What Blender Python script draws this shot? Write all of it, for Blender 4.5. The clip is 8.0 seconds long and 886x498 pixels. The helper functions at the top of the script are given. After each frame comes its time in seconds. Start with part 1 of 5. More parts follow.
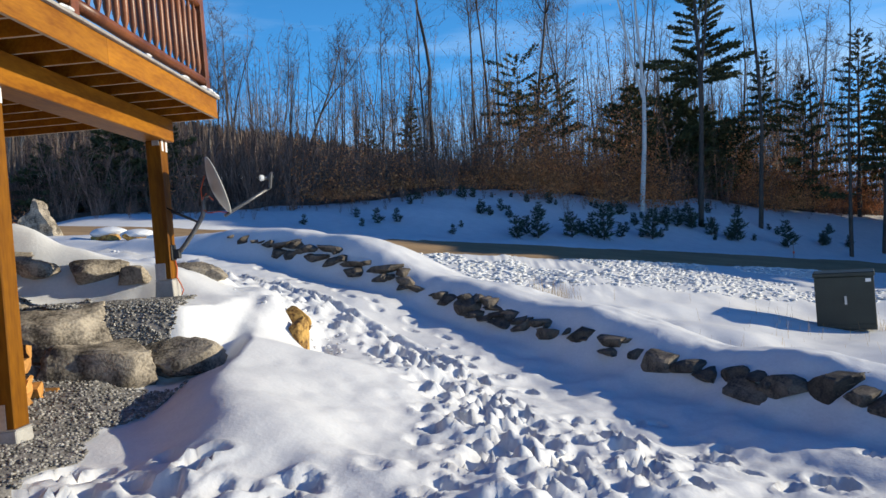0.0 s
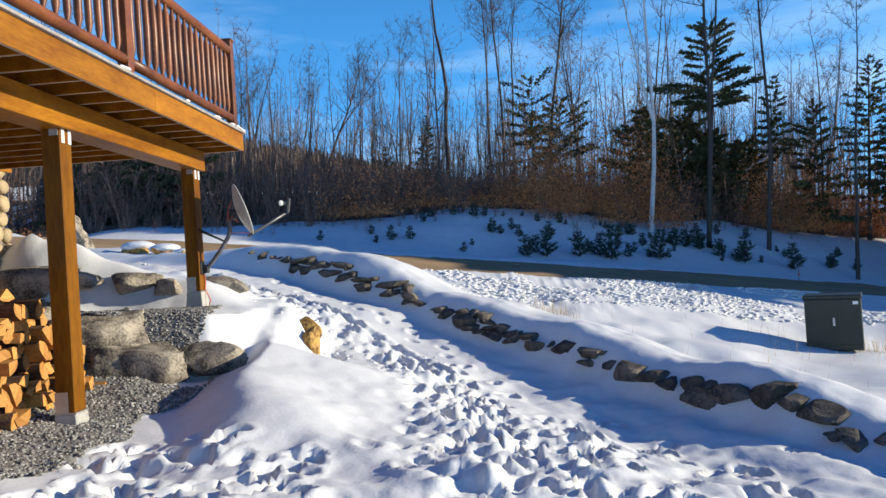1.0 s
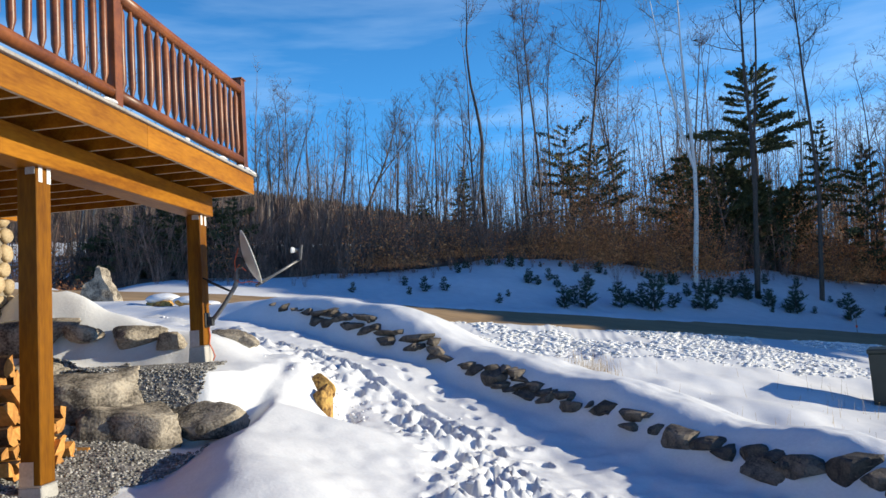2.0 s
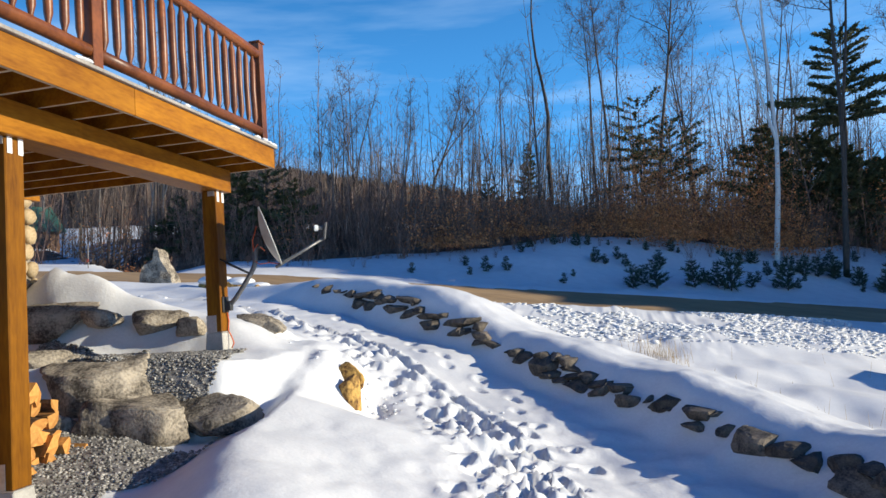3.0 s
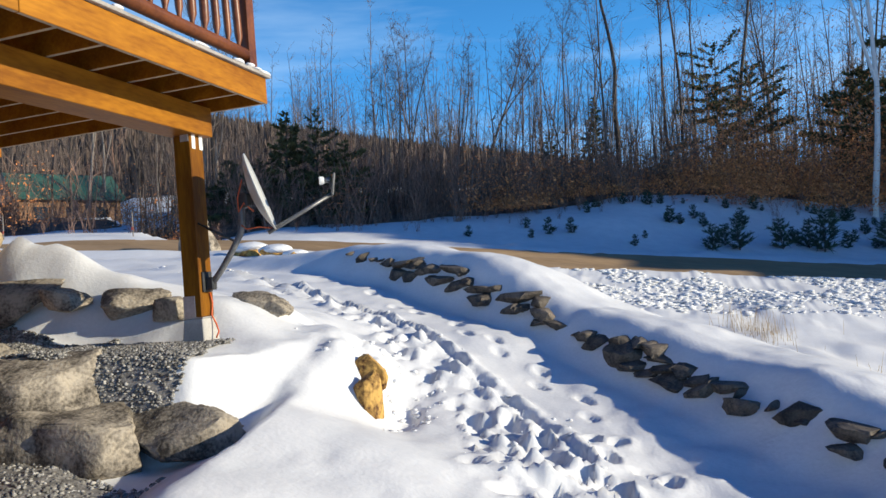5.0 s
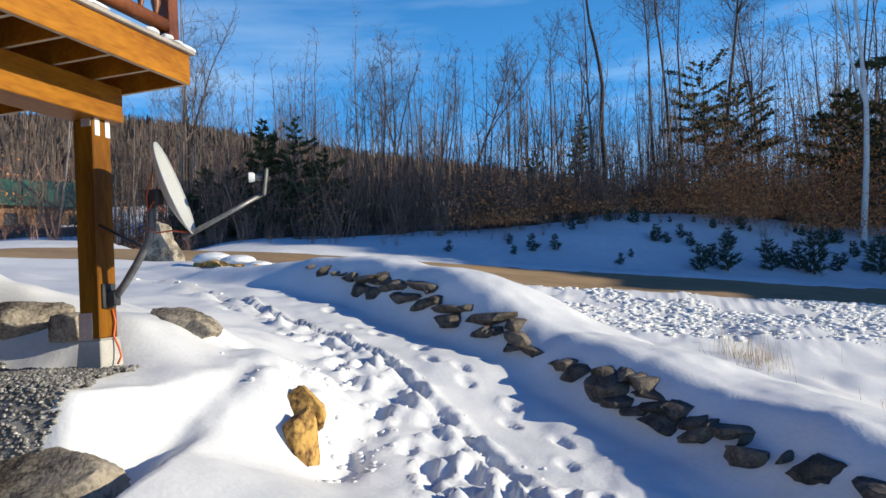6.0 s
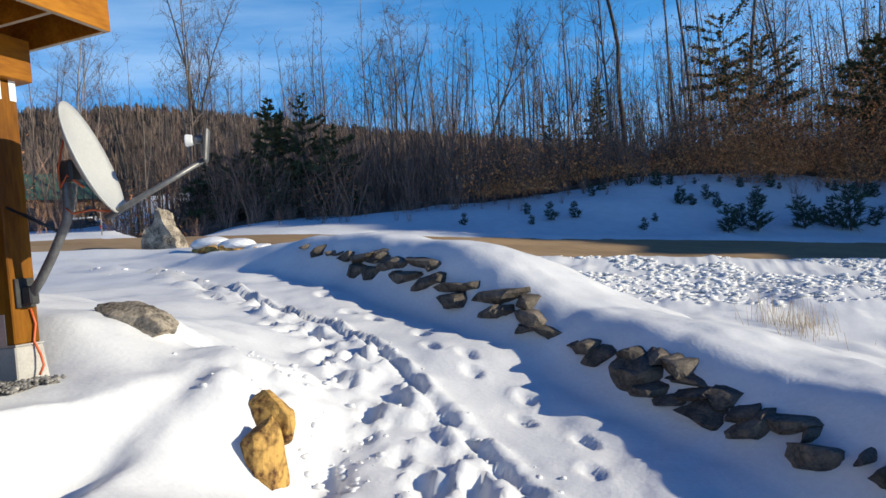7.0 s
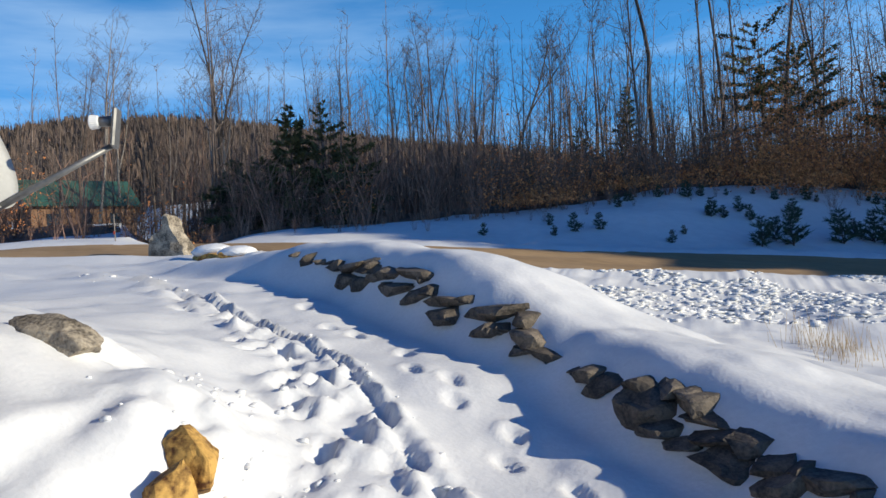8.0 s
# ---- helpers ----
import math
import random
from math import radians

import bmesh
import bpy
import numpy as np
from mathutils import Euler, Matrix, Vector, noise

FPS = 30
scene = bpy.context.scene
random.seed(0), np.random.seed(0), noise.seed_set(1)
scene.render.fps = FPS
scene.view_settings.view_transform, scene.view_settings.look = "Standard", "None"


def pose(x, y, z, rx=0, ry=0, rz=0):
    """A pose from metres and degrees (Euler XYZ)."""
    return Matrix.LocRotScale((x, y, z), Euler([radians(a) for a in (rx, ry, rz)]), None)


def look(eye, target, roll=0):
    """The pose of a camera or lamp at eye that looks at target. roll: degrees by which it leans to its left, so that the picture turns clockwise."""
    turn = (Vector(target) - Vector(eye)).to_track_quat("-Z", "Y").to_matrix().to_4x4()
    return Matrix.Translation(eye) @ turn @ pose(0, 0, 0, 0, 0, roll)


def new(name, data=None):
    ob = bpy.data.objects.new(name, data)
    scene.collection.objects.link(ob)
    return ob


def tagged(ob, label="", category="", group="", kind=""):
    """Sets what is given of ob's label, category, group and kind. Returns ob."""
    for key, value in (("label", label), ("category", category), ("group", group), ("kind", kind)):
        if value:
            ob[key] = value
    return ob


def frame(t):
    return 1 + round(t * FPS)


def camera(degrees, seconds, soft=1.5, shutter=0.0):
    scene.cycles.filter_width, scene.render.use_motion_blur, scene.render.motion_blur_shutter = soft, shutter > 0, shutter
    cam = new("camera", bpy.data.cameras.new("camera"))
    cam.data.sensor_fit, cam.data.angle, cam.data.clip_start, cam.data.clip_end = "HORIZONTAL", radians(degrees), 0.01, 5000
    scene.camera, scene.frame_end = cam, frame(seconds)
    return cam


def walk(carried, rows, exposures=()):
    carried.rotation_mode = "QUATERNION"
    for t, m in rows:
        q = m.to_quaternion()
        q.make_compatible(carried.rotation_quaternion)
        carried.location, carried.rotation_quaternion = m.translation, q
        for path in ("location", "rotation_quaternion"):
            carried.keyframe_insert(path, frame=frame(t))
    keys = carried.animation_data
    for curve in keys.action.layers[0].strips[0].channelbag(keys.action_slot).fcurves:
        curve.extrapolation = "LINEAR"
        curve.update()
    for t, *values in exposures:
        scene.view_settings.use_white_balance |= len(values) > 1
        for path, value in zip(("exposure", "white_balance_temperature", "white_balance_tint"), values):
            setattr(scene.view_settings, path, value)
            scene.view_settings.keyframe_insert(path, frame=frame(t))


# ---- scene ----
cam = camera(64.4, 8.0)
PATH = [
    (0, (0.28, -0.702, 1.435), (0.208, 1.297, 1.421), -4.7),
    (0.1, (0.285, -0.72, 1.435), (0.213, 1.279, 1.421), -4.7),
    (0.2, (0.6, -2.549, 1.44), (0.499, -0.552, 1.43), -3.9),
    (0.3, (0.64, -2.49, 1.447), (0.533, -0.494, 1.437), -4.2),
    (0.5, (0.705, -2.302, 1.462), (0.536, -0.309, 1.461), -4.8),
    (1, (0.623, -1.851, 1.474), (0.506, 0.146, 1.508), -3.8),
    (1.5, (0.638, -1.427, 1.463), (0.56, 0.565, 1.623), -3.9),
    (2, (0.767, -0.951, 1.439), (0.551, 1.028, 1.629), -4.0),
    (2.2, (0.845, -0.749, 1.43), (0.537, 1.218, 1.617), -4.2),
    (3.3, (1.072, 0.413, 1.466), (0.641, 2.364, 1.565), -4.4),
    (3.5, (1.054, 0.629, 1.454), (0.611, 2.578, 1.517), -4.7),
    (4, (0.948, 1.181, 1.475), (0.501, 3.129, 1.524), -4.2),
    (4.5, (0.84, 1.727, 1.506), (0.212, 3.624, 1.572), -4.9),
    (5, (0.749, 2.273, 1.545), (0.152, 4.181, 1.602), -4.6),
    (5.2, (0.752, 2.487, 1.55), (0.227, 4.415, 1.627), -3.8),
    (6.3, (0.662, 3.74, 1.514), (0.097, 5.656, 1.614), -3.6),
    (6.5, (0.672, 3.969, 1.466), (0.104, 5.884, 1.561), -3.9),
    (7, (0.609, 4.478, 1.518), (-0.011, 6.379, 1.552), -6.2),
    (7.5, (0.57, 4.943, 1.54), (-0.079, 6.834, 1.608), -6.3),
    (8, (0.708, 5.437, 1.478), (0.014, 7.311, 1.552), -5.4),
]
walk(cam, [(t, look(eye, target, roll)) for t, eye, target, roll in PATH],
     exposures=((0.0, 0.38), (0.5, 0.51), (1.0, 0.56), (2.0, 0.58), (3.5, 0.52), (4.5, 0.48), (6.5, 0.41), (7.5, 0.35), (8.0, 0.32)))
# ---- world, sun ----
SUN_AZ, SUN_EL = math.atan2(0.08, 1.0), radians(16.0)      # from +x, a little ahead
sun_dir = Vector((math.cos(SUN_AZ) * math.cos(SUN_EL), math.sin(SUN_AZ) * math.cos(SUN_EL), math.sin(SUN_EL)))
world = bpy.data.worlds.new("winter_sky")
scene.world = world
world.use_nodes = True
wn, wl = world.node_tree.nodes, world.node_tree.links
wn.clear()
sky = wn.new("ShaderNodeTexSky")
sky.sky_type, sky.sun_disc = "NISHITA", False
sky.sun_elevation, sky.sun_rotation = radians(32), math.pi / 2 - SUN_AZ
sky.air_density, sky.dust_density, sky.ozone_density = 1.0, 0.0, 1.5
coords, squash = wn.new("ShaderNodeTexCoord"), wn.new("ShaderNodeMapping")
squash.inputs["Scale"].default_value = (1.2, 1.5, 9.0)
squash.inputs["Rotation"].default_value = (0.0, radians(5), 0.0)
wisps = wn.new("ShaderNodeTexNoise")
wisps.inputs["Scale"].default_value, wisps.inputs["Detail"].default_value, wisps.inputs["Roughness"].default_value = 1.6, 6.0, 0.55
thin = wn.new("ShaderNodeMapRange")
thin.inputs[1].default_value, thin.inputs[2].default_value, thin.inputs[4].default_value = 0.42, 0.72, 0.92
cloud_mix = wn.new("ShaderNodeMixRGB")
cloud_mix.inputs[2].default_value = (10.5, 14.2, 18.2, 1)
tint = wn.new("ShaderNodeMixRGB")
tint.blend_type, tint.inputs[0].default_value, tint.inputs[2].default_value = "MULTIPLY", 1.0, (0.08, 0.52, 1.30, 1)
back = wn.new("ShaderNodeBackground")
back.inputs["Strength"].default_value = 0.05
wout = wn.new("ShaderNodeOutputWorld")
wl.new(coords.outputs["Generated"], squash.inputs["Vector"])
wl.new(squash.outputs["Vector"], wisps.inputs["Vector"])
wl.new(wisps.outputs["Fac"], thin.inputs[0])
wl.new(sky.outputs["Color"], tint.inputs[1])
# haze, paler towards the horizon
rise = wn.new("ShaderNodeSeparateXYZ")
fade = wn.new("ShaderNodeMapRange")
fade.inputs[1].default_value, fade.inputs[2].default_value, fade.inputs[3].default_value, fade.inputs[4].default_value = 0.0, 0.62, 0.92, 0.0
haze = wn.new("ShaderNodeMixRGB")
haze.inputs[2].default_value = (1.9, 8.6, 18.2, 1)
wl.new(coords.outputs["Generated"], rise.inputs[0])
wl.new(rise.outputs["Z"], fade.inputs[0])
wl.new(fade.outputs[0], haze.inputs[0])
# thin cloud lies low in the sky
low_cloud = wn.new("ShaderNodeMath")
low_cloud.operation = "MULTIPLY"
wl.new(thin.outputs[0], low_cloud.inputs[0])
wl.new(fade.outputs[0], low_cloud.inputs[1])
wl.new(low_cloud.outputs[0], cloud_mix.inputs[0])
wl.new(tint.outputs["Color"], haze.inputs[1])
wl.new(haze.outputs["Color"], cloud_mix.inputs[1])
wl.new(cloud_mix.outputs["Color"], back.inputs["Color"])
wl.new(back.outputs["Background"], wout.inputs["Surface"])

sun = new("sun", bpy.data.lights.new("sun", "SUN"))
sun.data.energy, sun.data.angle, sun.data.color = 4.2, radians(0.6), (1.0, 0.91, 0.70)
sun.matrix_world = look(sun_dir * 50, (0, 0, 0))


# ---- materials ----
def material(name, low, high, scale=4.0, rough=0.8, bump=0.2, fine=30.0, metal=0.0, vary=0.0, island=False, spread=(0.35, 0.65), stretch=(1, 1, 1), sheen=0.5):
    """Noise at two scales between two colours, a fine bump, and a change of brightness from piece to piece."""
    m = bpy.data.materials.new(name)
    m.use_nodes = True
    n, l = m.node_tree.nodes, m.node_tree.links
    b = n["Principled BSDF"]
    co, mp = n.new("ShaderNodeTexCoord"), n.new("ShaderNodeMapping")
    mp.inputs["Scale"].default_value = stretch
    l.new(co.outputs["Object"], mp.inputs["Vector"])
    big, small = n.new("ShaderNodeTexNoise"), n.new("ShaderNodeTexNoise")
    for node, s, d in ((big, scale, 5.0), (small, fine, 4.0)):
        node.inputs["Scale"].default_value, node.inputs["Detail"].default_value = s, d
        l.new(mp.outputs["Vector"], node.inputs["Vector"])
    both = n.new("ShaderNodeMath")
    both.operation = "MULTIPLY_ADD"
    both.inputs[1].default_value = 0.4
    l.new(small.outputs["Fac"], both.inputs[0])
    part_big = n.new("ShaderNodeMath")
    part_big.operation, part_big.inputs[1].default_value = "MULTIPLY", 0.6
    l.new(big.outputs["Fac"], part_big.inputs[0])
    l.new(part_big.outputs[0], both.inputs[2])
    cr = n.new("ShaderNodeValToRGB")
    cr.color_ramp.elements[0].position, cr.color_ramp.elements[1].position = spread
    cr.color_ramp.elements[0].color, cr.color_ramp.elements[1].color = (*low, 1), (*high, 1)
    l.new(both.outputs[0], cr.inputs["Fac"])
    colour = cr.outputs["Color"]
    if vary:
        pick = n.new("ShaderNodeNewGeometry" if island else "ShaderNodeObjectInfo")
        hsv, span = n.new("ShaderNodeHueSaturation"), n.new("ShaderNodeMapRange")
        span.inputs[3].default_value, span.inputs[4].default_value = 1 - vary, 1 + vary
        l.new(pick.outputs["Random Per Island" if island else "Random"], span.inputs[0])
        l.new(span.outputs[0], hsv.inputs["Value"])
        l.new(colour, hsv.inputs["Color"])
        colour = hsv.outputs["Color"]
    l.new(colour, b.inputs["Base Color"])
    b.inputs["Roughness"].default_value, b.inputs["Metallic"].default_value = rough, metal
    b.inputs["Specular IOR Level"].default_value = sheen
    if bump:
        bp = n.new("ShaderNodeBump")
        bp.inputs["Strength"].default_value, bp.inputs["Distance"].default_value = bump, 0.02
        l.new(both.outputs[0], bp.inputs["Height"])
        l.new(bp.outputs["Normal"], b.inputs["Normal"])
    return m


SNOW = material("snow", (0.67, 0.68, 0.70), (0.77, 0.77, 0.78), 2.2, 0.6, 0.45, 26.0, sheen=0.25)
STAIN = material("stained_timber", (0.20, 0.066, 0.004), (0.40, 0.160, 0.010), 2.0, 0.5, 0.15, 14.0, vary=0.10, stretch=(3, 0.6, 3), sheen=0.2)
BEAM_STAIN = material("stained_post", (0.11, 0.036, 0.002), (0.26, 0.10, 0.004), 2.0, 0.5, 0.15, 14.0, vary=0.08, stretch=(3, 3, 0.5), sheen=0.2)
LOGRAIL = material("stained_log_rail", (0.10, 0.027, 0.008), (0.24, 0.075, 0.019), 3.0, 0.4, 0.15, 25.0, vary=0.15)
PALE_EDGE = material("pale_timber_edge", (0.34, 0.27, 0.19), (0.50, 0.42, 0.32), 3.0, 0.8, 0.1, 30.0)
GREY_WOOD = material("weathered_decking", (0.22, 0.20, 0.18), (0.40, 0.36, 0.32), 3.0, 0.8, 0.2, 30.0, vary=0.1)
CONCRETE = material("concrete", (0.36, 0.34, 0.31), (0.50, 0.48, 0.44), 6.0, 0.9, 0.2, 60.0)
GALV = material("galvanised_steel", (0.42, 0.41, 0.39), (0.60, 0.59, 0.57), 8.0, 0.5, 0.05, 40.0, metal=0.6)
GRANITE = material("granite", (0.065, 0.053, 0.041), (0.42, 0.36, 0.28), 3.6, 0.95, 1.0, 34.0, vary=0.15, spread=(0.40, 0.60))
DARKSTONE = material("dark_fieldstone", (0.026, 0.023, 0.021), (0.155, 0.125, 0.095), 7.0, 0.85, 0.9, 44.0, vary=0.4, spread=(0.38, 0.62))
TANROCK = material("ochre_rock", (0.08, 0.028, 0.007), (0.58, 0.34, 0.09), 6.0, 0.85, 1.0, 28.0, spread=(0.38, 0.56))
RIVERSTONE = material("round_fieldstone", (0.30, 0.21, 0.11), (0.52, 0.41, 0.26), 4.0, 0.8, 0.4, 30.0, vary=0.28)
MORTAR = material("mortar", (0.20, 0.17, 0.13), (0.30, 0.26, 0.21), 8.0, 0.95, 0.4, 50.0)
GRAVEL = material("crushed_stone", (0.07, 0.065, 0.06), (0.34, 0.32, 0.30), 14.0, 0.9, 0.6, 60.0)
PEBBLE = material("crushed_stone_piece", (0.07, 0.066, 0.062), (0.42, 0.40, 0.37), 20.0, 0.9, 0.3, 60.0, vary=0.6, island=True)
LOG_END = material("split_wood", (0.36, 0.145, 0.026), (0.64, 0.31, 0.08), 6.0, 0.8, 0.35, 30.0, vary=0.22)
LOG_BARK = material("firewood_bark", (0.05, 0.03, 0.018), (0.17, 0.09, 0.045), 10.0, 0.95, 0.8, 40.0, vary=0.3)
ROAD = material("sanded_road", (0.20, 0.125, 0.06), (0.44, 0.29, 0.15), 0.5, 0.9, 0.3, 6.0, spread=(0.3, 0.7), stretch=(0.25, 1.4, 1))
DISH = material("dish_paint", (0.42, 0.42, 0.405), (0.50, 0.50, 0.475), 3.0, 0.45, 0.03, 40.0)
DISH_STEEL = material("dish_mast_steel", (0.12, 0.12, 0.12), (0.22, 0.22, 0.22), 8.0, 0.45, 0.05, 40.0, metal=0.5)
BLACK = material("black_bracket", (0.015, 0.015, 0.016), (0.05, 0.05, 0.05), 8.0, 0.5, 0.05, 40.0)
WHITE = material("white_plastic", (0.75, 0.75, 0.73), (0.85, 0.85, 0.83), 5.0, 0.4, 0.02, 40.0)
CABLE = material("orange_cable", (0.55, 0.08, 0.02), (0.70, 0.13, 0.03), 6.0, 0.5, 0.0, 30.0)
BOXGREEN = material("cabinet_green", (0.010, 0.017, 0.013), (0.022, 0.032, 0.025), 2.0, 0.45, 0.05, 30.0)
BARK = material("tree_bark", (0.045, 0.036, 0.030), (0.13, 0.105, 0.085), 6.0, 0.95, 0.6, 30.0, vary=0.3, stretch=(3, 3, 0.6))
PALEBARK = material("grey_bark", (0.16, 0.135, 0.115), (0.34, 0.30, 0.26), 6.0, 0.95, 0.5, 30.0, vary=0.25, stretch=(3, 3, 0.6))
TWIG = material("twigs", (0.06, 0.045, 0.038), (0.15, 0.11, 0.09), 3.0, 0.95, 0.0, 30.0, vary=0.3)
BIRCH = material("birch_bark", (0.28, 0.25, 0.22), (0.72, 0.70, 0.66), 3.0, 0.8, 0.3, 20.0, spread=(0.28, 0.45), stretch=(1.5, 1.5, 3.0))
WOODS = material("far_woods", (0.075, 0.058, 0.049), (0.23, 0.175, 0.145), 0.6, 0.95, 0.0, 6.0, vary=0.5, island=True)
BRUSH = material("brush_stems", (0.115, 0.068, 0.050), (0.33, 0.195, 0.14), 1.0, 0.95, 0.0, 6.0, vary=0.45, island=True)
LEAF = material("dead_beech_leaves", (0.44, 0.14, 0.045), (0.76, 0.32, 0.11), 0.7, 0.85, 0.0, 5.0, vary=0.45, island=True)
NEEDLE = material("conifer_needles", (0.034, 0.042, 0.015), (0.125, 0.125, 0.045), 0.8, 0.8, 0.0, 6.0, vary=0.35, island=True)
PINE = material("young_pine_needles", (0.020, 0.045, 0.028), (0.060, 0.095, 0.055), 3.0, 0.8, 0.0, 10.0, vary=0.3, island=True)
STRAW = material("dry_grass", (0.26, 0.17, 0.08), (0.52, 0.38, 0.20), 3.0, 0.9, 0.0, 20.0, vary=0.3, island=True)
LOGWALL = material("log_siding", (0.20, 0.06, 0.02), (0.36, 0.13, 0.04), 2.0, 0.5, 0.2, 20.0, vary=0.12)
ROOFGREEN = material("green_metal_roof", (0.03, 0.09, 0.07), (0.05, 0.13, 0.10), 1.0, 0.5, 0.05, 10.0)
CABIN = material("cabin_logs", (0.17, 0.09, 0.05), (0.30, 0.17, 0.10), 1.0, 0.8, 0.2, 10.0)
LITTER = material("leaf_litter", (0.075, 0.043, 0.030), (0.24, 0.135, 0.083), 0.6, 0.95, 0.5, 4.0)
RIDGE = material("wooded_ridge", (0.05, 0.036, 0.028), (0.14, 0.098, 0.078), 0.05, 0.95, 0.0, 0.6, vary=0.5, island=True)
GLASS = material("dark_window", (0.02, 0.025, 0.03), (0.04, 0.05, 0.06), 1.0, 0.08, 0.0, 10.0)
PAINT_RED = material("red_marker_paint", (0.65, 0.08, 0.03), (0.8, 0.12, 0.05), 3.0, 0.5, 0.0, 10.0)


# ---- builders ----
def mesh_from(name, verts, faces, mat, smooth=False):
    me = bpy.data.meshes.new(name)
    verts = np.asarray(verts, float).reshape(-1, 3)
    if isinstance(faces, np.ndarray):
        k, count = faces.shape[1], len(faces)
        me.vertices.add(len(verts))
        me.vertices.foreach_set("co", verts.ravel())
        me.loops.add(k * count)
        me.loops.foreach_set("vertex_index", faces.astype(np.int32).ravel())
        me.polygons.add(count)
        me.polygons.foreach_set("loop_start", np.arange(0, k * count, k, dtype=np.int32))
        me.update(calc_edges=True)
        me.validate()
    else:
        me.from_pydata(verts.tolist(), [], faces)
    if smooth:
        me.polygons.foreach_set("use_smooth", np.ones(len(me.polygons), bool))
    me.materials.append(mat)
    return me


def piece(name, me, parent=None, label="", at=None):
    ob = new(name, me)
    if at is not None:
        ob.matrix_basis = at
    if parent is not None:
        ob.parent = parent
    return tagged(ob, label) if label else ob


def part(name, bm, mat, parent, label=""):
    me = bpy.data.meshes.new(name)
    bm.to_mesh(me)
    bm.free()
    me.materials.append(mat)
    return piece(name, me, parent, label)


def thing(name, at, label, category, group="", kind=""):
    ob = new(name)
    ob.matrix_basis = at if isinstance(at, Matrix) else Matrix.Translation(at)
    ob.empty_display_size = 0.1
    return tagged(ob, label, category, group, kind)


def box(x0, y0, z0, x1, y1, z1, bevel=0.006):
    bm = bmesh.new()
    bmesh.ops.create_cube(bm, size=1.0, matrix=Matrix.Translation(((x0 + x1) / 2, (y0 + y1) / 2, (z0 + z1) / 2)) @ Matrix.Diagonal((x1 - x0, y1 - y0, z1 - z0, 1)))
    if bevel:
        bmesh.ops.bevel(bm, geom=bm.edges[:], offset=bevel, segments=1, affect="EDGES")
    return bm


def sweep(points, radii, sides=8, closed_ends=True, wobble=0.0, rng=None):
    """A tube along points with the given radii."""
    bm = bmesh.new()
    rings, pts = [], [Vector(p) for p in points]
    side = None
    for i, p in enumerate(pts):
        way = (pts[min(i + 1, len(pts) - 1)] - pts[max(i - 1, 0)]).normalized()
        if side is None:
            side = way.orthogonal().normalized()
        side = (side - way * side.dot(way)).normalized()
        up = way.cross(side)
        ring = []
        for k in range(sides):
            a = 2 * math.pi * k / sides
            r = radii[i] * (1 + (rng.uniform(-wobble, wobble) if rng else 0))
            ring.append(bm.verts.new(p + r * (math.cos(a) * side + math.sin(a) * up)))
        rings.append(ring)
    for a, b in zip(rings, rings[1:]):
        for k in range(sides):
            f = bm.faces.new((a[k], a[(k + 1) % sides], b[(k + 1) % sides], b[k]))
            f.smooth = True
    if closed_ends:
        bm.faces.new(rings[0][::-1])
        bm.faces.new(rings[-1])
    return bm


def rock(seed, size, cuts=9, level=3, rough=0.05, flat=0.75, boxy=1.0):
    """A boulder: a ball cut by chance planes and roughened."""
    rng = np.random.RandomState(seed)
    bm = bmesh.new()
    bmesh.ops.create_icosphere(bm, subdivisions=level, radius=1.0)
    v = np.array([p.co[:] for p in bm.verts])
    v = np.sign(v) * np.abs(v) ** boxy
    for _ in range(cuts):
        n = rng.normal(size=3)
        n /= np.linalg.norm(n)
        h = rng.uniform(flat - 0.2, flat + 0.12)
        over = v @ n - h
        v -= np.outer(np.maximum(over, 0) * 0.92, n)
    off = rng.uniform(0, 50, 3)
    for i, p in enumerate(v):
        q = Vector(p * 1.6 + off)
        v[i] = p * (1 + 2.2 * rough * noise.noise(q) + rough * noise.noise(q * 3.1) + 0.5 * rough * noise.noise(q * 7.7))
    span = v.max(0) - v.min(0)
    v = (v - (v.max(0) + v.min(0)) / 2) / span * np.array(size)
    for p, co in zip(bm.verts, v):
        p.co = co
    return bm


# ---- the lie of the land ----
def lattice(ix, iy, seed):
    h = (ix.astype(np.int64) * 374761393 + iy.astype(np.int64) * 668265263 + seed * 974711) & 0x7FFFFFFF
    h = ((h ^ (h >> 13)) * 1274126177) & 0x7FFFFFFF
    return ((h ^ (h >> 16)) & 0xFFFF) / 65535.0


def vnoise(x, y, seed=0):
    """Smooth value noise, 0 to 1, one lump a metre."""
    x, y = np.asarray(x, float), np.asarray(y, float)
    ix, iy = np.floor(x), np.floor(y)
    fx, fy = x - ix, y - iy
    fx, fy = fx * fx * (3 - 2 * fx), fy * fy * (3 - 2 * fy)
    a, b = lattice(ix, iy, seed), lattice(ix + 1, iy, seed)
    c, d = lattice(ix, iy + 1, seed), lattice(ix + 1, iy + 1, seed)
    return (a * (1 - fx) + b * fx) * (1 - fy) + (c * (1 - fx) + d * fx) * fy


def fbm(x, y, octaves=3, seed=0):
    total, size = 0.0, 1.0
    for k in range(octaves):
        total = total + size * (vnoise(x * 2**k + 17.3 * k, y * 2**k - 9.1 * k, seed + k) - 0.5)
        size *= 0.5
    return total


def ramp(v):
    v = np.clip(v, 0, 1)
    return v * v * (3 - 2 * v)


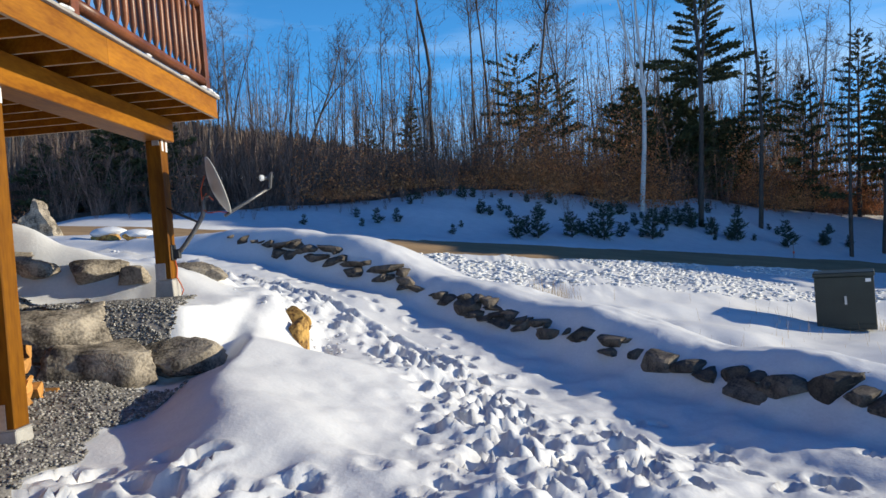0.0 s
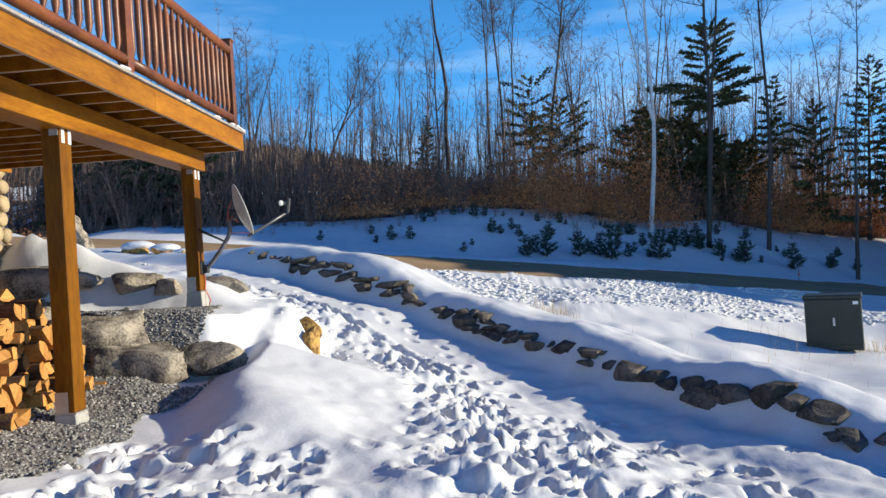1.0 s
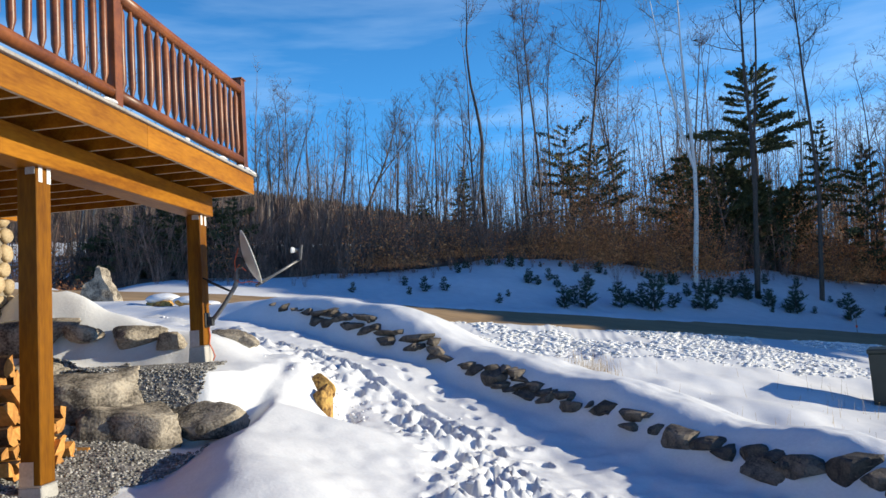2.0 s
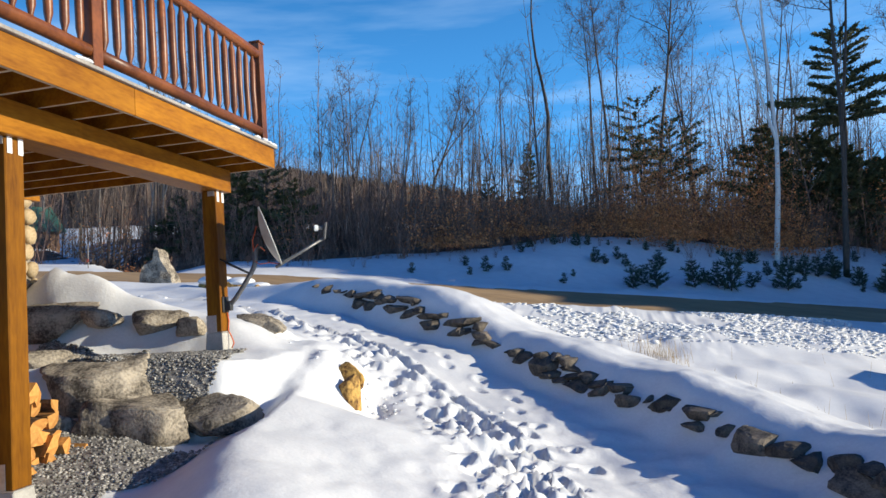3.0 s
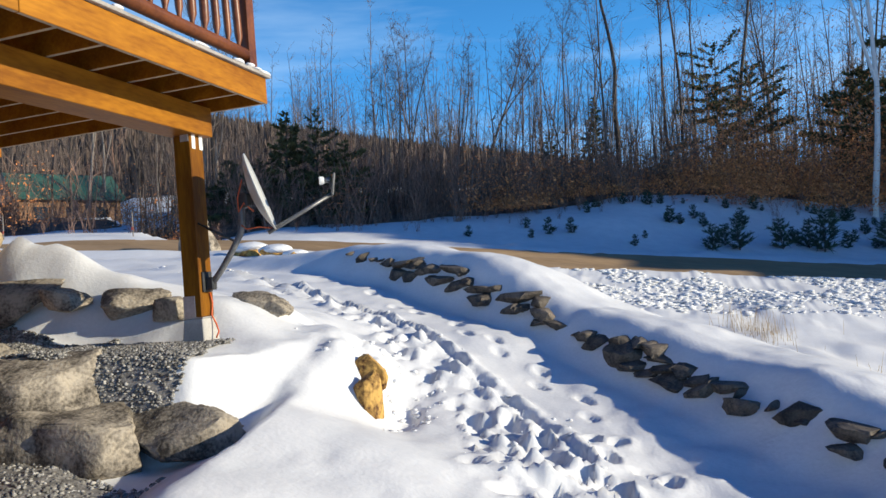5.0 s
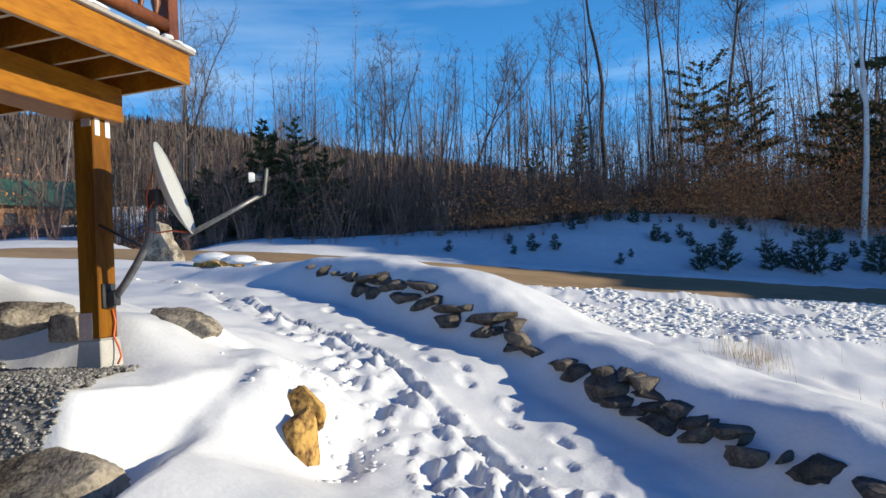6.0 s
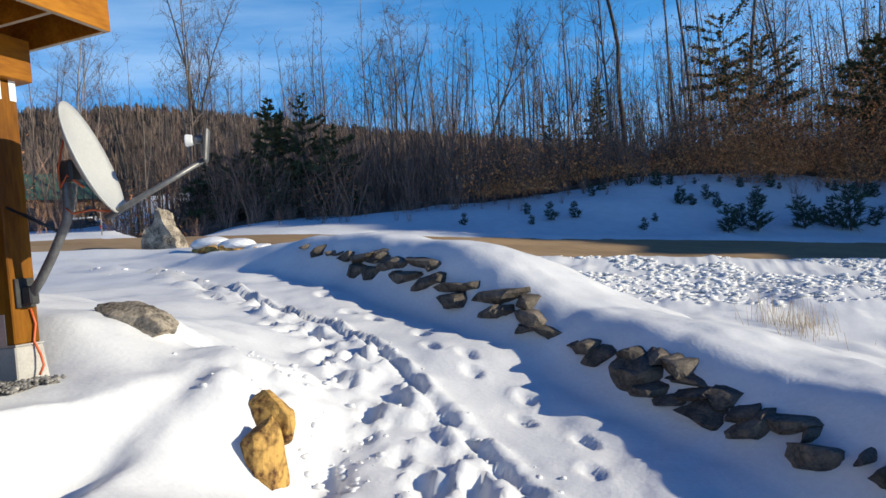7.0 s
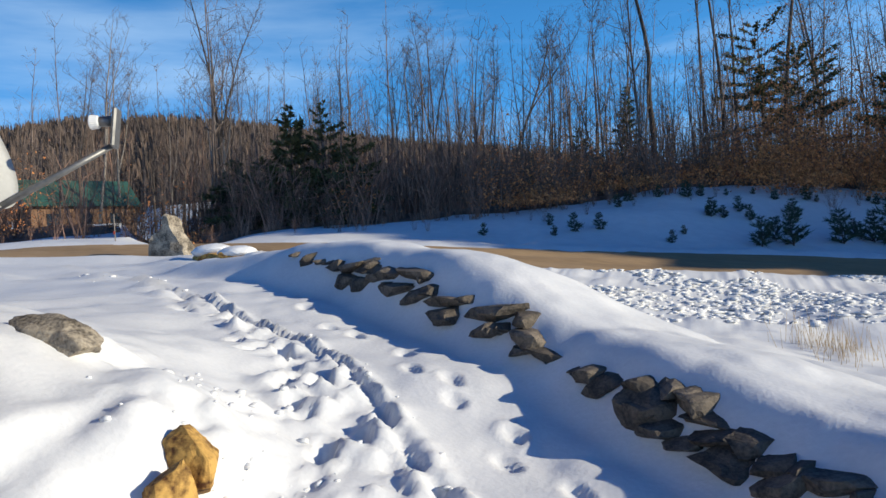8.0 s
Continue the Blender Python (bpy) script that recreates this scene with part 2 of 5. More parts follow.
def smooth_table(us, zs):
    fine = np.arange(-40, 30, 0.1)
    k = np.exp(-0.5 * (np.arange(-12, 13) / 4.5) ** 2)
    return fine, np.convolve(np.pad(np.interp(fine, us, zs), 12, mode="edge"), k / k.sum(), "valid")


CREST = smooth_table([-30, -22, -16, -14, -12.6, -11.8, -10.9, -10.2, -9.6, -8.9, -8.2, -7.6, -6.6, -5.5, -4.4, -3.4, -2.6, -1.9, -1.2, -0.5, 4, 10],
                     [3.3, 2.5, 2.0, 2.03, 2.06, 1.96, 1.80, 1.62, 1.36, 1.0, 0.80, 0.71, 0.53, 0.32, 0.13, -0.03, -0.12, -0.14, -0.23, -0.36, -0.6, -0.7])
FOOT = smooth_table([-30, -22, -16.5, -12.6, -10.2, -9.3, -8.65, -7.4, -6.7, -5.8, -4.7, -4.0, -3.3, -2.6, -1.5, -0.8, 0, 6],
                    [3.4, 2.5, 1.88, 1.42, 0.84, 0.66, 0.48, 0.07, -0.05, -0.17, -0.30, -0.42, -0.50, -0.58, -0.62, -0.68, -0.70, -0.75])


def wall_line(u):
    """How far across the slope the dry-stone wall stands, at u along it."""
    return 7.85 - 0.03 * (np.clip(u, -16, -0.5) + 6.8) ** 2 - 0.3 * np.maximum(u + 0.5, 0)


def field_z(x, y):
    xs = np.where(np.abs(x) < 25, x, np.sign(x) * (25 + 30 * np.tanh((np.abs(x) - 25) / 30)))
    xs = np.where(xs < -12, -12 + 0.72 * (xs + 12), xs)
    xs = np.where(xs < -18, -18 + 0.5 * (xs + 18), xs)
    ys = np.where(y < 60, y, 60 + 40 * np.tanh((y - 60) / 40))
    ys = np.where(ys < 0, 12 * np.tanh(ys / 12), ys)
    return -2.166 - 0.177 * xs + 0.117 * ys


def road_y(x):
    """The road's near edge; it bends away behind the added, unseen evergreens to the right."""
    b = np.clip(x - 30, 0, 45)
    return 26.3 + 0.38 * x + 0.3 * np.sin(x / 7) + 0.02 * b * b


def road_d(x, y):
    """Metres beyond the road's near edge."""
    return (y - road_y(x)) / 1.07


def base_z(x, y):
    """Ground without the small lumps."""
    x, y = np.asarray(x, float), np.asarray(y, float)
    u, s = (x - y) / 2**0.5, (x + y) / 2**0.5
    d = s - wall_line(u)
    crest, foot = np.interp(u, *CREST), np.interp(u, *FOOT)
    crest = crest + 0.05 * np.sin(u * 2.3) * np.exp(-((u + 6) / 9) ** 2)
    field = field_z(x, y)
    r = road_d(x, y)
    field = field + (0.10 + 0.16 * ramp((-4 - x) / 6)) * np.exp(-((r + 0.5) / 0.5) ** 2) + 0.14 * np.exp(-((r - 4.6) / 0.5) ** 2)
    high = 2.3 * ramp((x + 16) / 22)
    field = field + high * ramp((r - 4.6) / 12)
    # path side
    path = foot + np.interp(u, [-5.0, -2.5], [0.04, 0.09]) * np.minimum(np.maximum(-d - 0.3, 0), 9)
    path = path - np.interp(u, [-9, -7.3, -5, -2.6, -1.2, -0.3], [0, 0.09, 0.20, 0.22, 0.12, 0]) * np.exp(-((d + 1.5) / 1.0) ** 2)
    path = path + (field - path) * ramp((-19 - u) / 8)
    shelf = 1.03 - 0.17 * ramp((x + 3.4) / 1.1) + (0.40 * ramp((-2.85 - x) / 0.95) + 0.26 * ramp((-3.9 - x) / 1.2)) * ramp((y - 7.95) / 0.62)
    shelf = shelf + 0.52 * np.exp(-(((x + 6.1) / 0.75) ** 2 + ((y - 8.4) / 0.5) ** 2)) * (0.8 + 0.5 * vnoise(x / 0.3, y / 0.3, 41))
    steep = 0.40 + 1.1 * ramp((x + 3.05) / 0.5)
    lip = np.interp(y, [6.5, 7.3, 8.0, 8.6, 9.2, 10.0, 11.0], [-2.3, -2.0, -1.78, -1.70, -1.75, -1.9, -2.0])
    mask = ramp((lip - x) / (0.75 + 0.7 * ramp((y - 8.9) / 1.2))) * ramp((y - 6.72 - 0.25 * (x + 3.5)) / steep) * (1 - 0.95 * ramp((y - 8.6) / 3.6))
    path = path + mask * np.maximum(shelf - path, 0)
    # drift running down from the shelf, steep on the side of the deck
    spine = np.interp(y, [2.5, 3.5, 4.7, 5.5, 6.4, 7.5], [-1.45, -1.6, -1.85, -2.05, -2.35, -2.7]) + 0.05 * np.sin(3.1 * y)
    drift = np.interp(y, [3.0, 3.8, 4.4, 5.0, 5.7, 6.4, 6.9, 7.4, 8.0], [0.0, 0.10, 0.22, 0.33, 0.40, 0.34, 0.18, 0.04, 0.0])
    path = path + drift * ramp((x - spine + 0.75) / 0.95) * ramp((spine + 1.75 - x) / 1.65)
    # the drift's crest climbs past the boulders to the shelf
    back = np.interp(y, [6.0, 6.5, 7.0, 7.5, 8.0, 8.5], [0.39, 0.46, 0.55, 0.70, 0.85, 0.88])
    crown = np.interp(y, [6.0, 7.0, 7.5, 8.0, 8.5], [-2.15, -2.2, -2.35, -2.4, -2.4])
    rise = back - 0.34 * np.maximum(x - crown, 0) - 0.9 * np.maximum(crown - x, 0) - path
    path = path + 0.5 * (rise + np.sqrt(rise**2 + 0.006)) * ramp((y - 5.5) / 0.7) * ramp((8.35 - y) / 1.5) * ramp((x + 3.2) / 0.3)
    path = path + 0.13 * np.exp(-(((x + 2.6) / 0.26) ** 2 + ((y - 9.0) / 0.3) ** 2)) + 0.10 * np.exp(-(((x + 2.35) / 0.22) ** 2 + ((y - 8.5) / 0.28) ** 2))
    path = path - 0.20 * np.exp(-(((x + 1.80) / 0.17) ** 2 + ((y - 8.72) / 0.34) ** 2)) + 0.06 * np.exp(-(((x + 1.95) / 0.14) ** 2 + ((y - 9.12) / 0.14) ** 2))
    # wall and berm
    z = path + (crest - path) * ramp((d + 0.52) / 0.86)
    fall = np.exp(-np.maximum((d - 0.55) / 3.2, 0) ** 1.6)
    z = np.where(d > 0.34, field + (crest - field) * fall, z)
    # long ridge far off to the left
    z = z + 68 * ramp((y - x - 130) / 150) * np.exp(-(((x + 290) / 210) ** 2 + ((y - 270) / 120) ** 2))
    return z
# ---- end of the land ----

# ---- ground: one sheet of snow ----
rng = np.random.RandomState(4)
trail = np.array([(-12.0, 16.7), (-9.2, 15.0), (-5.9, 12.9), (-4.1, 11.92), (-3.14, 11.45), (-2.45, 11.0), (-1.87, 10.47), (-1.32, 9.86), (-0.84, 9.4), (-0.4, 8.9), (0.0, 8.0), (0.3, 7.0), (0.5, 5.6), (0.75, 4.2), (0.85, 2.6), (0.8, 0.5), (0.7, -2.5), (0.6, -6)])


def trail_x(y):
    return np.interp(y, trail[::-1, 1], trail[::-1, 0])


prints = []                                         # x, y, heading, length, depth
for y in np.arange(-4, 16, 0.21):
    for k in range(2 if y < 7 else 1):
        x = trail_x(y) + rng.normal(0, 0.17) - (0.30 if y > 7.5 else 0.0)
        prints.append((x, y + rng.uniform(-0.1, 0.1), math.atan2(trail_x(y + 0.4) - trail_x(y - 0.4), 0.8) + rng.normal(0, 0.35), rng.uniform(0.18, 0.28), rng.uniform(0.02, 0.05) * (1.0 if y < 7 else 0.6)))
for _ in range(230):                                # trodden ground before the mound
    y = rng.uniform(-1.5, 6.8)
    x = rng.normal(0.75 + 0.12 * (y - 4), 0.95)
    if x > (-1.6 if y < 4.4 else -0.2 + 0.25 * (y - 5)):
        prints.append((x, y, rng.uniform(-0.9, 0.9), rng.uniform(0.22, 0.34), rng.uniform(0.022, 0.06)))
for _ in range(34):                                 # wandering steps by the shelf's edge
    y = rng.uniform(6.5, 12)
    prints.append((trail_x(y) - rng.uniform(0.3, 1.0), y, rng.uniform(-0.8, 0.3), 0.26, rng.uniform(0.03, 0.07)))
for _ in range(46):
    y = rng.uniform(1.5, 6.0)
    prints.append((rng.uniform(1.2, 3.0), y, rng.uniform(-0.6, 0.6), 0.3, rng.uniform(0.04, 0.09)))
for _ in range(110):                                # deep steps where the trail leaves the yard
    y = rng.uniform(4.3, 9.0)
    prints.append((trail_x(y) + rng.normal(-0.1, 0.42), y, rng.normal(0.0, 0.6), rng.uniform(0.2, 0.34), rng.uniform(0.035, 0.085)))
# one clean line of steps beside the trail
for x, y in ((-3.72, 12.59), (-3.13, 12.06), (-2.75, 11.95), (-2.06, 11.6), (-1.8, 11.12), (-1.41, 11.07), (-1.28, 10.74), (-0.75, 10.5), (-0.7, 10.1), (-0.2, 9.9), (-0.1, 9.4)):
    prints.append((x, y, -0.75, 0.27, 0.035))
for _ in range(64):
    y = rng.uniform(2.2, 4.4)
    prints.append((rng.uniform(-2.9, -0.8), y, rng.uniform(-1.5, 1.5), 0.30, rng.uniform(0.04, 0.085)))


def ground_z(x, y):
    x, y = np.asarray(x, float), np.asarray(y, float)
    z = base_z(x, y)
    near = np.exp(-(np.hypot(x, y - 6) / 16) ** 2)
    u, s = (x - y) / 2**0.5, (x + y) / 2**0.5
    d = s - wall_line(u)
    r = road_d(x, y)
    calm = 1 - 0.8 * np.exp(-(((x + 2.0) / 1.0) ** 2 + ((y - 6.2) / 1.7) ** 2))     # wind-smoothed drift
    z = z + 0.13 * fbm(x / 1.8, y / 1.8, 3, 3) * np.clip(near + 0.4, 0, 1) * calm
    z = z + 0.08 * fbm(x / 0.7, y / 0.7, 3, 8) * near * calm
    # crusty verge before the road and ploughed berms
    verge = ramp((r + 9) / 2.5) * ramp((-0.1 - r) / 0.5)
    z = z + 0.14 * verge * np.maximum(fbm(x / 0.42, y / 0.30, 3, 21), -0.05)
    z = z + 0.16 * np.exp(-((r - 4.7) / 0.45) ** 2) * fbm(x / 0.6, y / 0.6, 2, 25)
    z = z + 0.62 * fbm(x / 4.2, y / 4.2, 4, 31) * ramp((d - 1.5) / 4) * ramp((-2 - r) / 5)
    z = z + 0.5 * fbm(x / 6, y / 6, 3, 35) * ramp((r - 6) / 5)
    # the road bed is sunk a little so that its own sheet lies clear
    z = z - 0.06 * ramp((r - 0.0) / 0.25) * ramp((4.2 - r) / 0.25)
    return z


def stretched(lo, hi, a, b, step, far, grow):
    core = np.arange(a, b, step)
    right, left, v, w = [], [], core[-1], step
    while v < hi:
        w = min(w * grow, far)
        v += w
        right.append(v)
    v, w = a, step
    while v > lo:
        w = min(w * grow, far)
        v -= w
        left.append(v)
    return np.array(left[::-1] + core.tolist() + right)


gx = stretched(-700, 700, -4.2, 4.2, 0.042, 40, 1.065)
gy = stretched(-300, 900, 1.6, 12.6, 0.046, 40, 1.03)
GX, GY = np.meshgrid(gx, gy)
GZ = ground_z(GX, GY)
LUMP = np.zeros_like(GZ)
for x, y, heading, length, depth in prints:
    i0, i1 = np.searchsorted(gx, (x - 0.5, x + 0.5))
    j0, j1 = np.searchsorted(gy, (y - 0.5, y + 0.5))
    if i1 - i0 < 3 or j1 - j0 < 3:
        continue
    X, Y = GX[j0:j1, i0:i1] - x, GY[j0:j1, i0:i1] - y
    c, s = math.cos(heading), math.sin(heading)
    along, across = (X * s + Y * c) / (length / 2), (X * c - Y * s) / (length * 0.30)
    q = np.sqrt(along**2 + across**2) + 0.5 * (vnoise(GX[j0:j1, i0:i1] / 0.09, GY[j0:j1, i0:i1] / 0.09, 50) - 0.5)
    LUMP[j0:j1, i0:i1] += -1.2 * depth * (1 - ramp((q - 0.6) / 0.5)) + 0.38 * depth * np.exp(-((q - 1.3) / 0.25) ** 2)
off = (GX - trail_x(GY)) * 0.72
along_trail = ramp((GY + 3) / 2) * ramp((18 - GY) / 3)
trod = np.exp(-((off + 0.24) / 0.30) ** 2) * along_trail
rut = np.exp(-((off - 0.01 + 0.03 * np.sin(GY * 2.1)) / 0.045) ** 2) * along_trail * ramp((GY - 7.5) / 2)
yard = np.exp(-((GX - 0.9) / 1.7) ** 2) * ramp((6.9 - GY) / 1.8) * (1 - ramp((GY - 4.4) / 0.8) * ramp((-0.1 - GX + 0.25 * (GY - 5)) / 0.7))
yard = np.maximum(yard, 0.8 * np.exp(-((GX + 1.6) / 1.3) ** 2) * ramp((4.7 - GY) / 0.8))
LUMP = np.maximum(LUMP, -0.15) + trod * (0.11 * fbm(GX / 0.30, GY / 0.30, 3, 61) + 0.26 * np.maximum(fbm(GX / 0.19, GY / 0.19, 2, 71) - 0.03, 0))
LUMP = LUMP - 0.07 * rut * (0.5 + vnoise(GX / 0.22, GY / 0.22, 64)) + 0.075 * np.exp(-((off - 0.13 + 0.04 * vnoise(GX / 0.3, GY / 0.3, 68)) / 0.055) ** 2) * along_trail * ramp((GY - 7.5) / 2) * (0.1 + 1.2 * vnoise(GX / 0.13, GY / 0.13, 66))
LUMP = LUMP + yard * (0.045 * fbm(GX / 0.36, GY / 0.36, 3, 91) + 0.06 * np.maximum(fbm(GX / 0.13, GY / 0.13, 2, 95), 0))
LUMP = LUMP + 0.035 * fbm(GX / 0.24, GY / 0.24, 3, 55) * np.exp(-((GX - 2.2) ** 2 + (GY - 6) ** 2) / 20)
# crumbled snow beside the ochre rocks and on the shelf's shoulder
for x, y, wide in ((-3.2, 9.25, 0.30), (-2.3, 8.95, 0.28), (-1.95, 9.1, 0.25), (-1.8, 8.75, 0.22), (-2.5, 10.3, 0.35), (-2.4, 9.65, 0.25)):
    LUMP = LUMP + np.exp(-((GX - x) ** 2 + (GY - y) ** 2) / wide**2) * (0.16 * fbm(GX / 0.16, GY / 0.16, 2, 77) + 0.03)
shoulder = np.exp(-(((GX + 2.35) / 0.75) ** 2 + ((GY - 8.5) / 0.9) ** 2))
LUMP = LUMP + shoulder * (0.13 * fbm(GX / 0.5, GY / 0.5, 2, 82) + 0.07 * np.maximum(fbm(GX / 0.17, GY / 0.17, 2, 84), 0))
# nothing of this on the stone shelf under the deck
LUMP *= 1 - ramp((-2.6 - GX) / 0.4) * ramp((GY - 4.2) / 0.8) * ramp((9 - GY) / 0.5)
GZ = GZ + LUMP
ny, nx = GZ.shape
grid = np.arange(nx * ny).reshape(ny, nx)
quads = np.stack([grid[:-1, :-1], grid[:-1, 1:], grid[1:, 1:], grid[1:, :-1]], -1).reshape(-1, 4)
ground = new("ground", mesh_from("ground", np.stack([GX, GY, GZ], -1), quads, SNOW, True))
tagged(ground, "trodden snow over sloping ground with footprints and a trail", "snow", kind="structure")


def z_at(x, y):
    """Height of the sheet, read from its grid."""
    i, j = np.clip(np.searchsorted(gx, x) - 1, 0, nx - 2), np.clip(np.searchsorted(gy, y) - 1, 0, ny - 2)
    fx, fy = (x - gx[i]) / (gx[i + 1] - gx[i]), (y - gy[j]) / (gy[j + 1] - gy[j])
    return (GZ[j, i] * (1 - fx) + GZ[j, i + 1] * fx) * (1 - fy) + (GZ[j + 1, i] * (1 - fx) + GZ[j + 1, i + 1] * fx) * fy


# crumbled snow: loose chunks by the trail, crust before the road
def snow_chunks(name, x, y, size, flat, label, seed):
    r = np.random.RandomState(seed)
    bm = bmesh.new()
    bmesh.ops.create_icosphere(bm, subdivisions=1, radius=1.0)
    ball = np.array([v.co[:] for v in bm.verts])
    tri = np.array([[v.index for v in f.verts] for f in bm.faces])
    bm.free()
    n = len(x)
    v = ball[None] * r.uniform(0.65, 1.25, (n, len(ball), 1)) * size[:, None, None] * np.stack([r.uniform(0.8, 1.5, n), r.uniform(0.7, 1.2, n), flat * r.uniform(0.6, 1.2, n)], -1)[:, None]
    a = r.uniform(0, 6.28, n)
    c, q = np.cos(a)[:, None], np.sin(a)[:, None]
    v = np.stack([v[..., 0] * c - v[..., 1] * q, v[..., 0] * q + v[..., 1] * c, v[..., 2]], -1) + np.stack([x, y, z_at(x, y) + 0.12 * size], -1)[:, None]
    f = (tri[None] + len(ball) * np.arange(n)[:, None, None]).reshape(-1, 3)
    tagged(new(name, mesh_from(name, v.reshape(-1, 3), f, SNOW, True)), label, "snow", kind="stuff")


r6 = np.random.RandomState(61)
cy = r6.uniform(3.0, 15.0, 150)
cx = trail_x(cy) + np.where(r6.uniform(0, 1, 150) < 0.6, r6.normal(0.2, 0.09, 150), r6.normal(-0.4, 0.3, 150))
ex = np.concatenate([r6.normal(-1.72, 0.16, 60), r6.normal(-2.4, 0.25, 40)])
ey = np.concatenate([r6.normal(8.75, 0.3, 60), r6.normal(9.3, 0.35, 40)])
cx, cy = np.concatenate([cx, ex]), np.concatenate([cy, ey])
snow_chunks("snow_crumbs", cx, cy, r6.uniform(0.1, 1.0, len(cx)) ** 3 * 0.05 + 0.008, 0.55, "loose crumbs of snow beside the trail", 62)
vx = r6.uniform(-12, 16, 10000)
vy = road_y(vx) - 1.07 * (0.3 + 7.0 * r6.uniform(0, 1, 10000) ** 1.5)
clear = ((vx + vy) / 2**0.5 - wall_line((vx - vy) / 2**0.5) > 2.0) & (fbm(vx / 2.2, vy / 2.2, 2, 63) > -0.22)
vx, vy = vx[clear], vy[clear]
snow_chunks("snow_crust", vx, vy, 0.035 + 0.12 * r6.uniform(0, 1, len(vx)) ** 2, 0.24, "crusty lumps of old snow before the road", 64)

# ---- road ----
rx = np.arange(-70, 71, 0.5)
rw = np.linspace(-0.12, 4.3, 16)
RX, RW = np.meshgrid(rx, rw)
RY = road_y(RX) + 1.07 * (RW + 0.12 * fbm(RX / 1.5, RW * 0 + 3, 2, 5) * np.sign(RW - 2))
RZ = field_z(RX, RY) + 0.035 + 0.05 * fbm(RX / 3, RW / 0.5, 2, 9) - 0.05 * np.exp(-((RW - 1.2) / 0.25) ** 2) - 0.05 * np.exp(-((RW - 2.9) / 0.25) ** 2)
g2 = np.arange(RX.size).reshape(RX.shape)
rq = np.stack([g2[:-1, :-1], g2[:-1, 1:], g2[1:, 1:], g2[1:, :-1]], -1).reshape(-1, 4)
road = new("road", mesh_from("road", np.stack([RX, RY, RZ], -1), rq, ROAD, True))
tagged(road, "ploughed sandy brown gravel road with wheel ruts", "road", kind="structure")


# ---- the house corner ----
house = thing("house", (-6.66, 8.59, 0.0), "house corner of round tan fieldstones and red-brown log siding", "house")
part("wall", box(-0.30, -7.6, 0.0, 0.0, -0.87, 3.3, 0.0), LOGWALL, house, "red-brown stained log siding")
part("stone_backing", box(-0.9, -0.87, 0.6, -0.06, -0.03, 3.28, 0.0), MORTAR, house)
for k in range(15):
    z = 0.1 + k * 0.215
    part("log", sweep([(0.0, -7.6, z), (0.0, -0.95, z)], [0.11, 0.11], 10), LOGWALL, house)
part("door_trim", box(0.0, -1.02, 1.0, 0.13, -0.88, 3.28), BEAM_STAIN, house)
part("timber_plate", box(-0.9, -1.2, 3.282, 0.05, 0.06, 3.50), STAIN, house, "honey-stained timber over the stonework")
rs = random.Random(11)
row = 0.75
while row < 3.2:
    h = rs.uniform(0.20, 0.30)
    y = -0.86
    while y < -0.02:
        w = min(rs.uniform(0.20, 0.36), 0.06 - y)
        if w > 0.07:
            st = part("fieldstone", rock(rs.randint(0, 9999), (0.16, w * 1.02, h * rs.uniform(0.92, 1.08)), 6, 2, 0.03, 0.85), RIVERSTONE, house)
            for f in st.data.polygons:
                f.use_smooth = True
            st.location = (-0.045, y + w / 2, row + h / 2 + rs.uniform(-0.02, 0.02))
            st.rotation_euler = (rs.uniform(-0.25, 0.25), 0, 0)
        y += w
    x = -0.15
    while x > -0.85:
        w = rs.uniform(0.16, 0.3)
        st = part("fieldstone", rock(rs.randint(0, 9999), (w, 0.16, h), 6, 2, 0.03, 0.85), RIVERSTONE, house)
        st.location = (x - w / 2, -0.045, row + h / 2)
        x -= w
    row += h * 0.97

# ---- the deck ----
deck = thing("deck", (-2.81, 8.31, 3.29), "honey-stained timber deck with log railing, dusted with snow", "deck")
S0 = -7.1                                             # its reach towards the near end


# faces that point down take the paler, greyer timber colour
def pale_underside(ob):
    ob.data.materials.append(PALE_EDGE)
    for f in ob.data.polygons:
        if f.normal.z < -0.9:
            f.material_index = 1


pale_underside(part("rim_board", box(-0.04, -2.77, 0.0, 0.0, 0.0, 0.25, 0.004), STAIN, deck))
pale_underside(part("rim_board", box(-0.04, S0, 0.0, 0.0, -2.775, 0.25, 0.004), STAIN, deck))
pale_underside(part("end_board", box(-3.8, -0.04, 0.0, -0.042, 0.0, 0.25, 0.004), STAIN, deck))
y = -0.45
while y > S0:
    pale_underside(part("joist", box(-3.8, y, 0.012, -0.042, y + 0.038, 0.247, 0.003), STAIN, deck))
    y -= 0.405
x = 0.035
while x > -3.8:
    part("deck_board", box(x - 0.137, S0, 0.252, x, 0.035, 0.282, 0.003), GREY_WOOD, deck)
    x -= 0.141
beam = part("beam", box(-0.83, S0, -0.285, -0.53, -0.17, -0.002, 0.006), STAIN, deck)
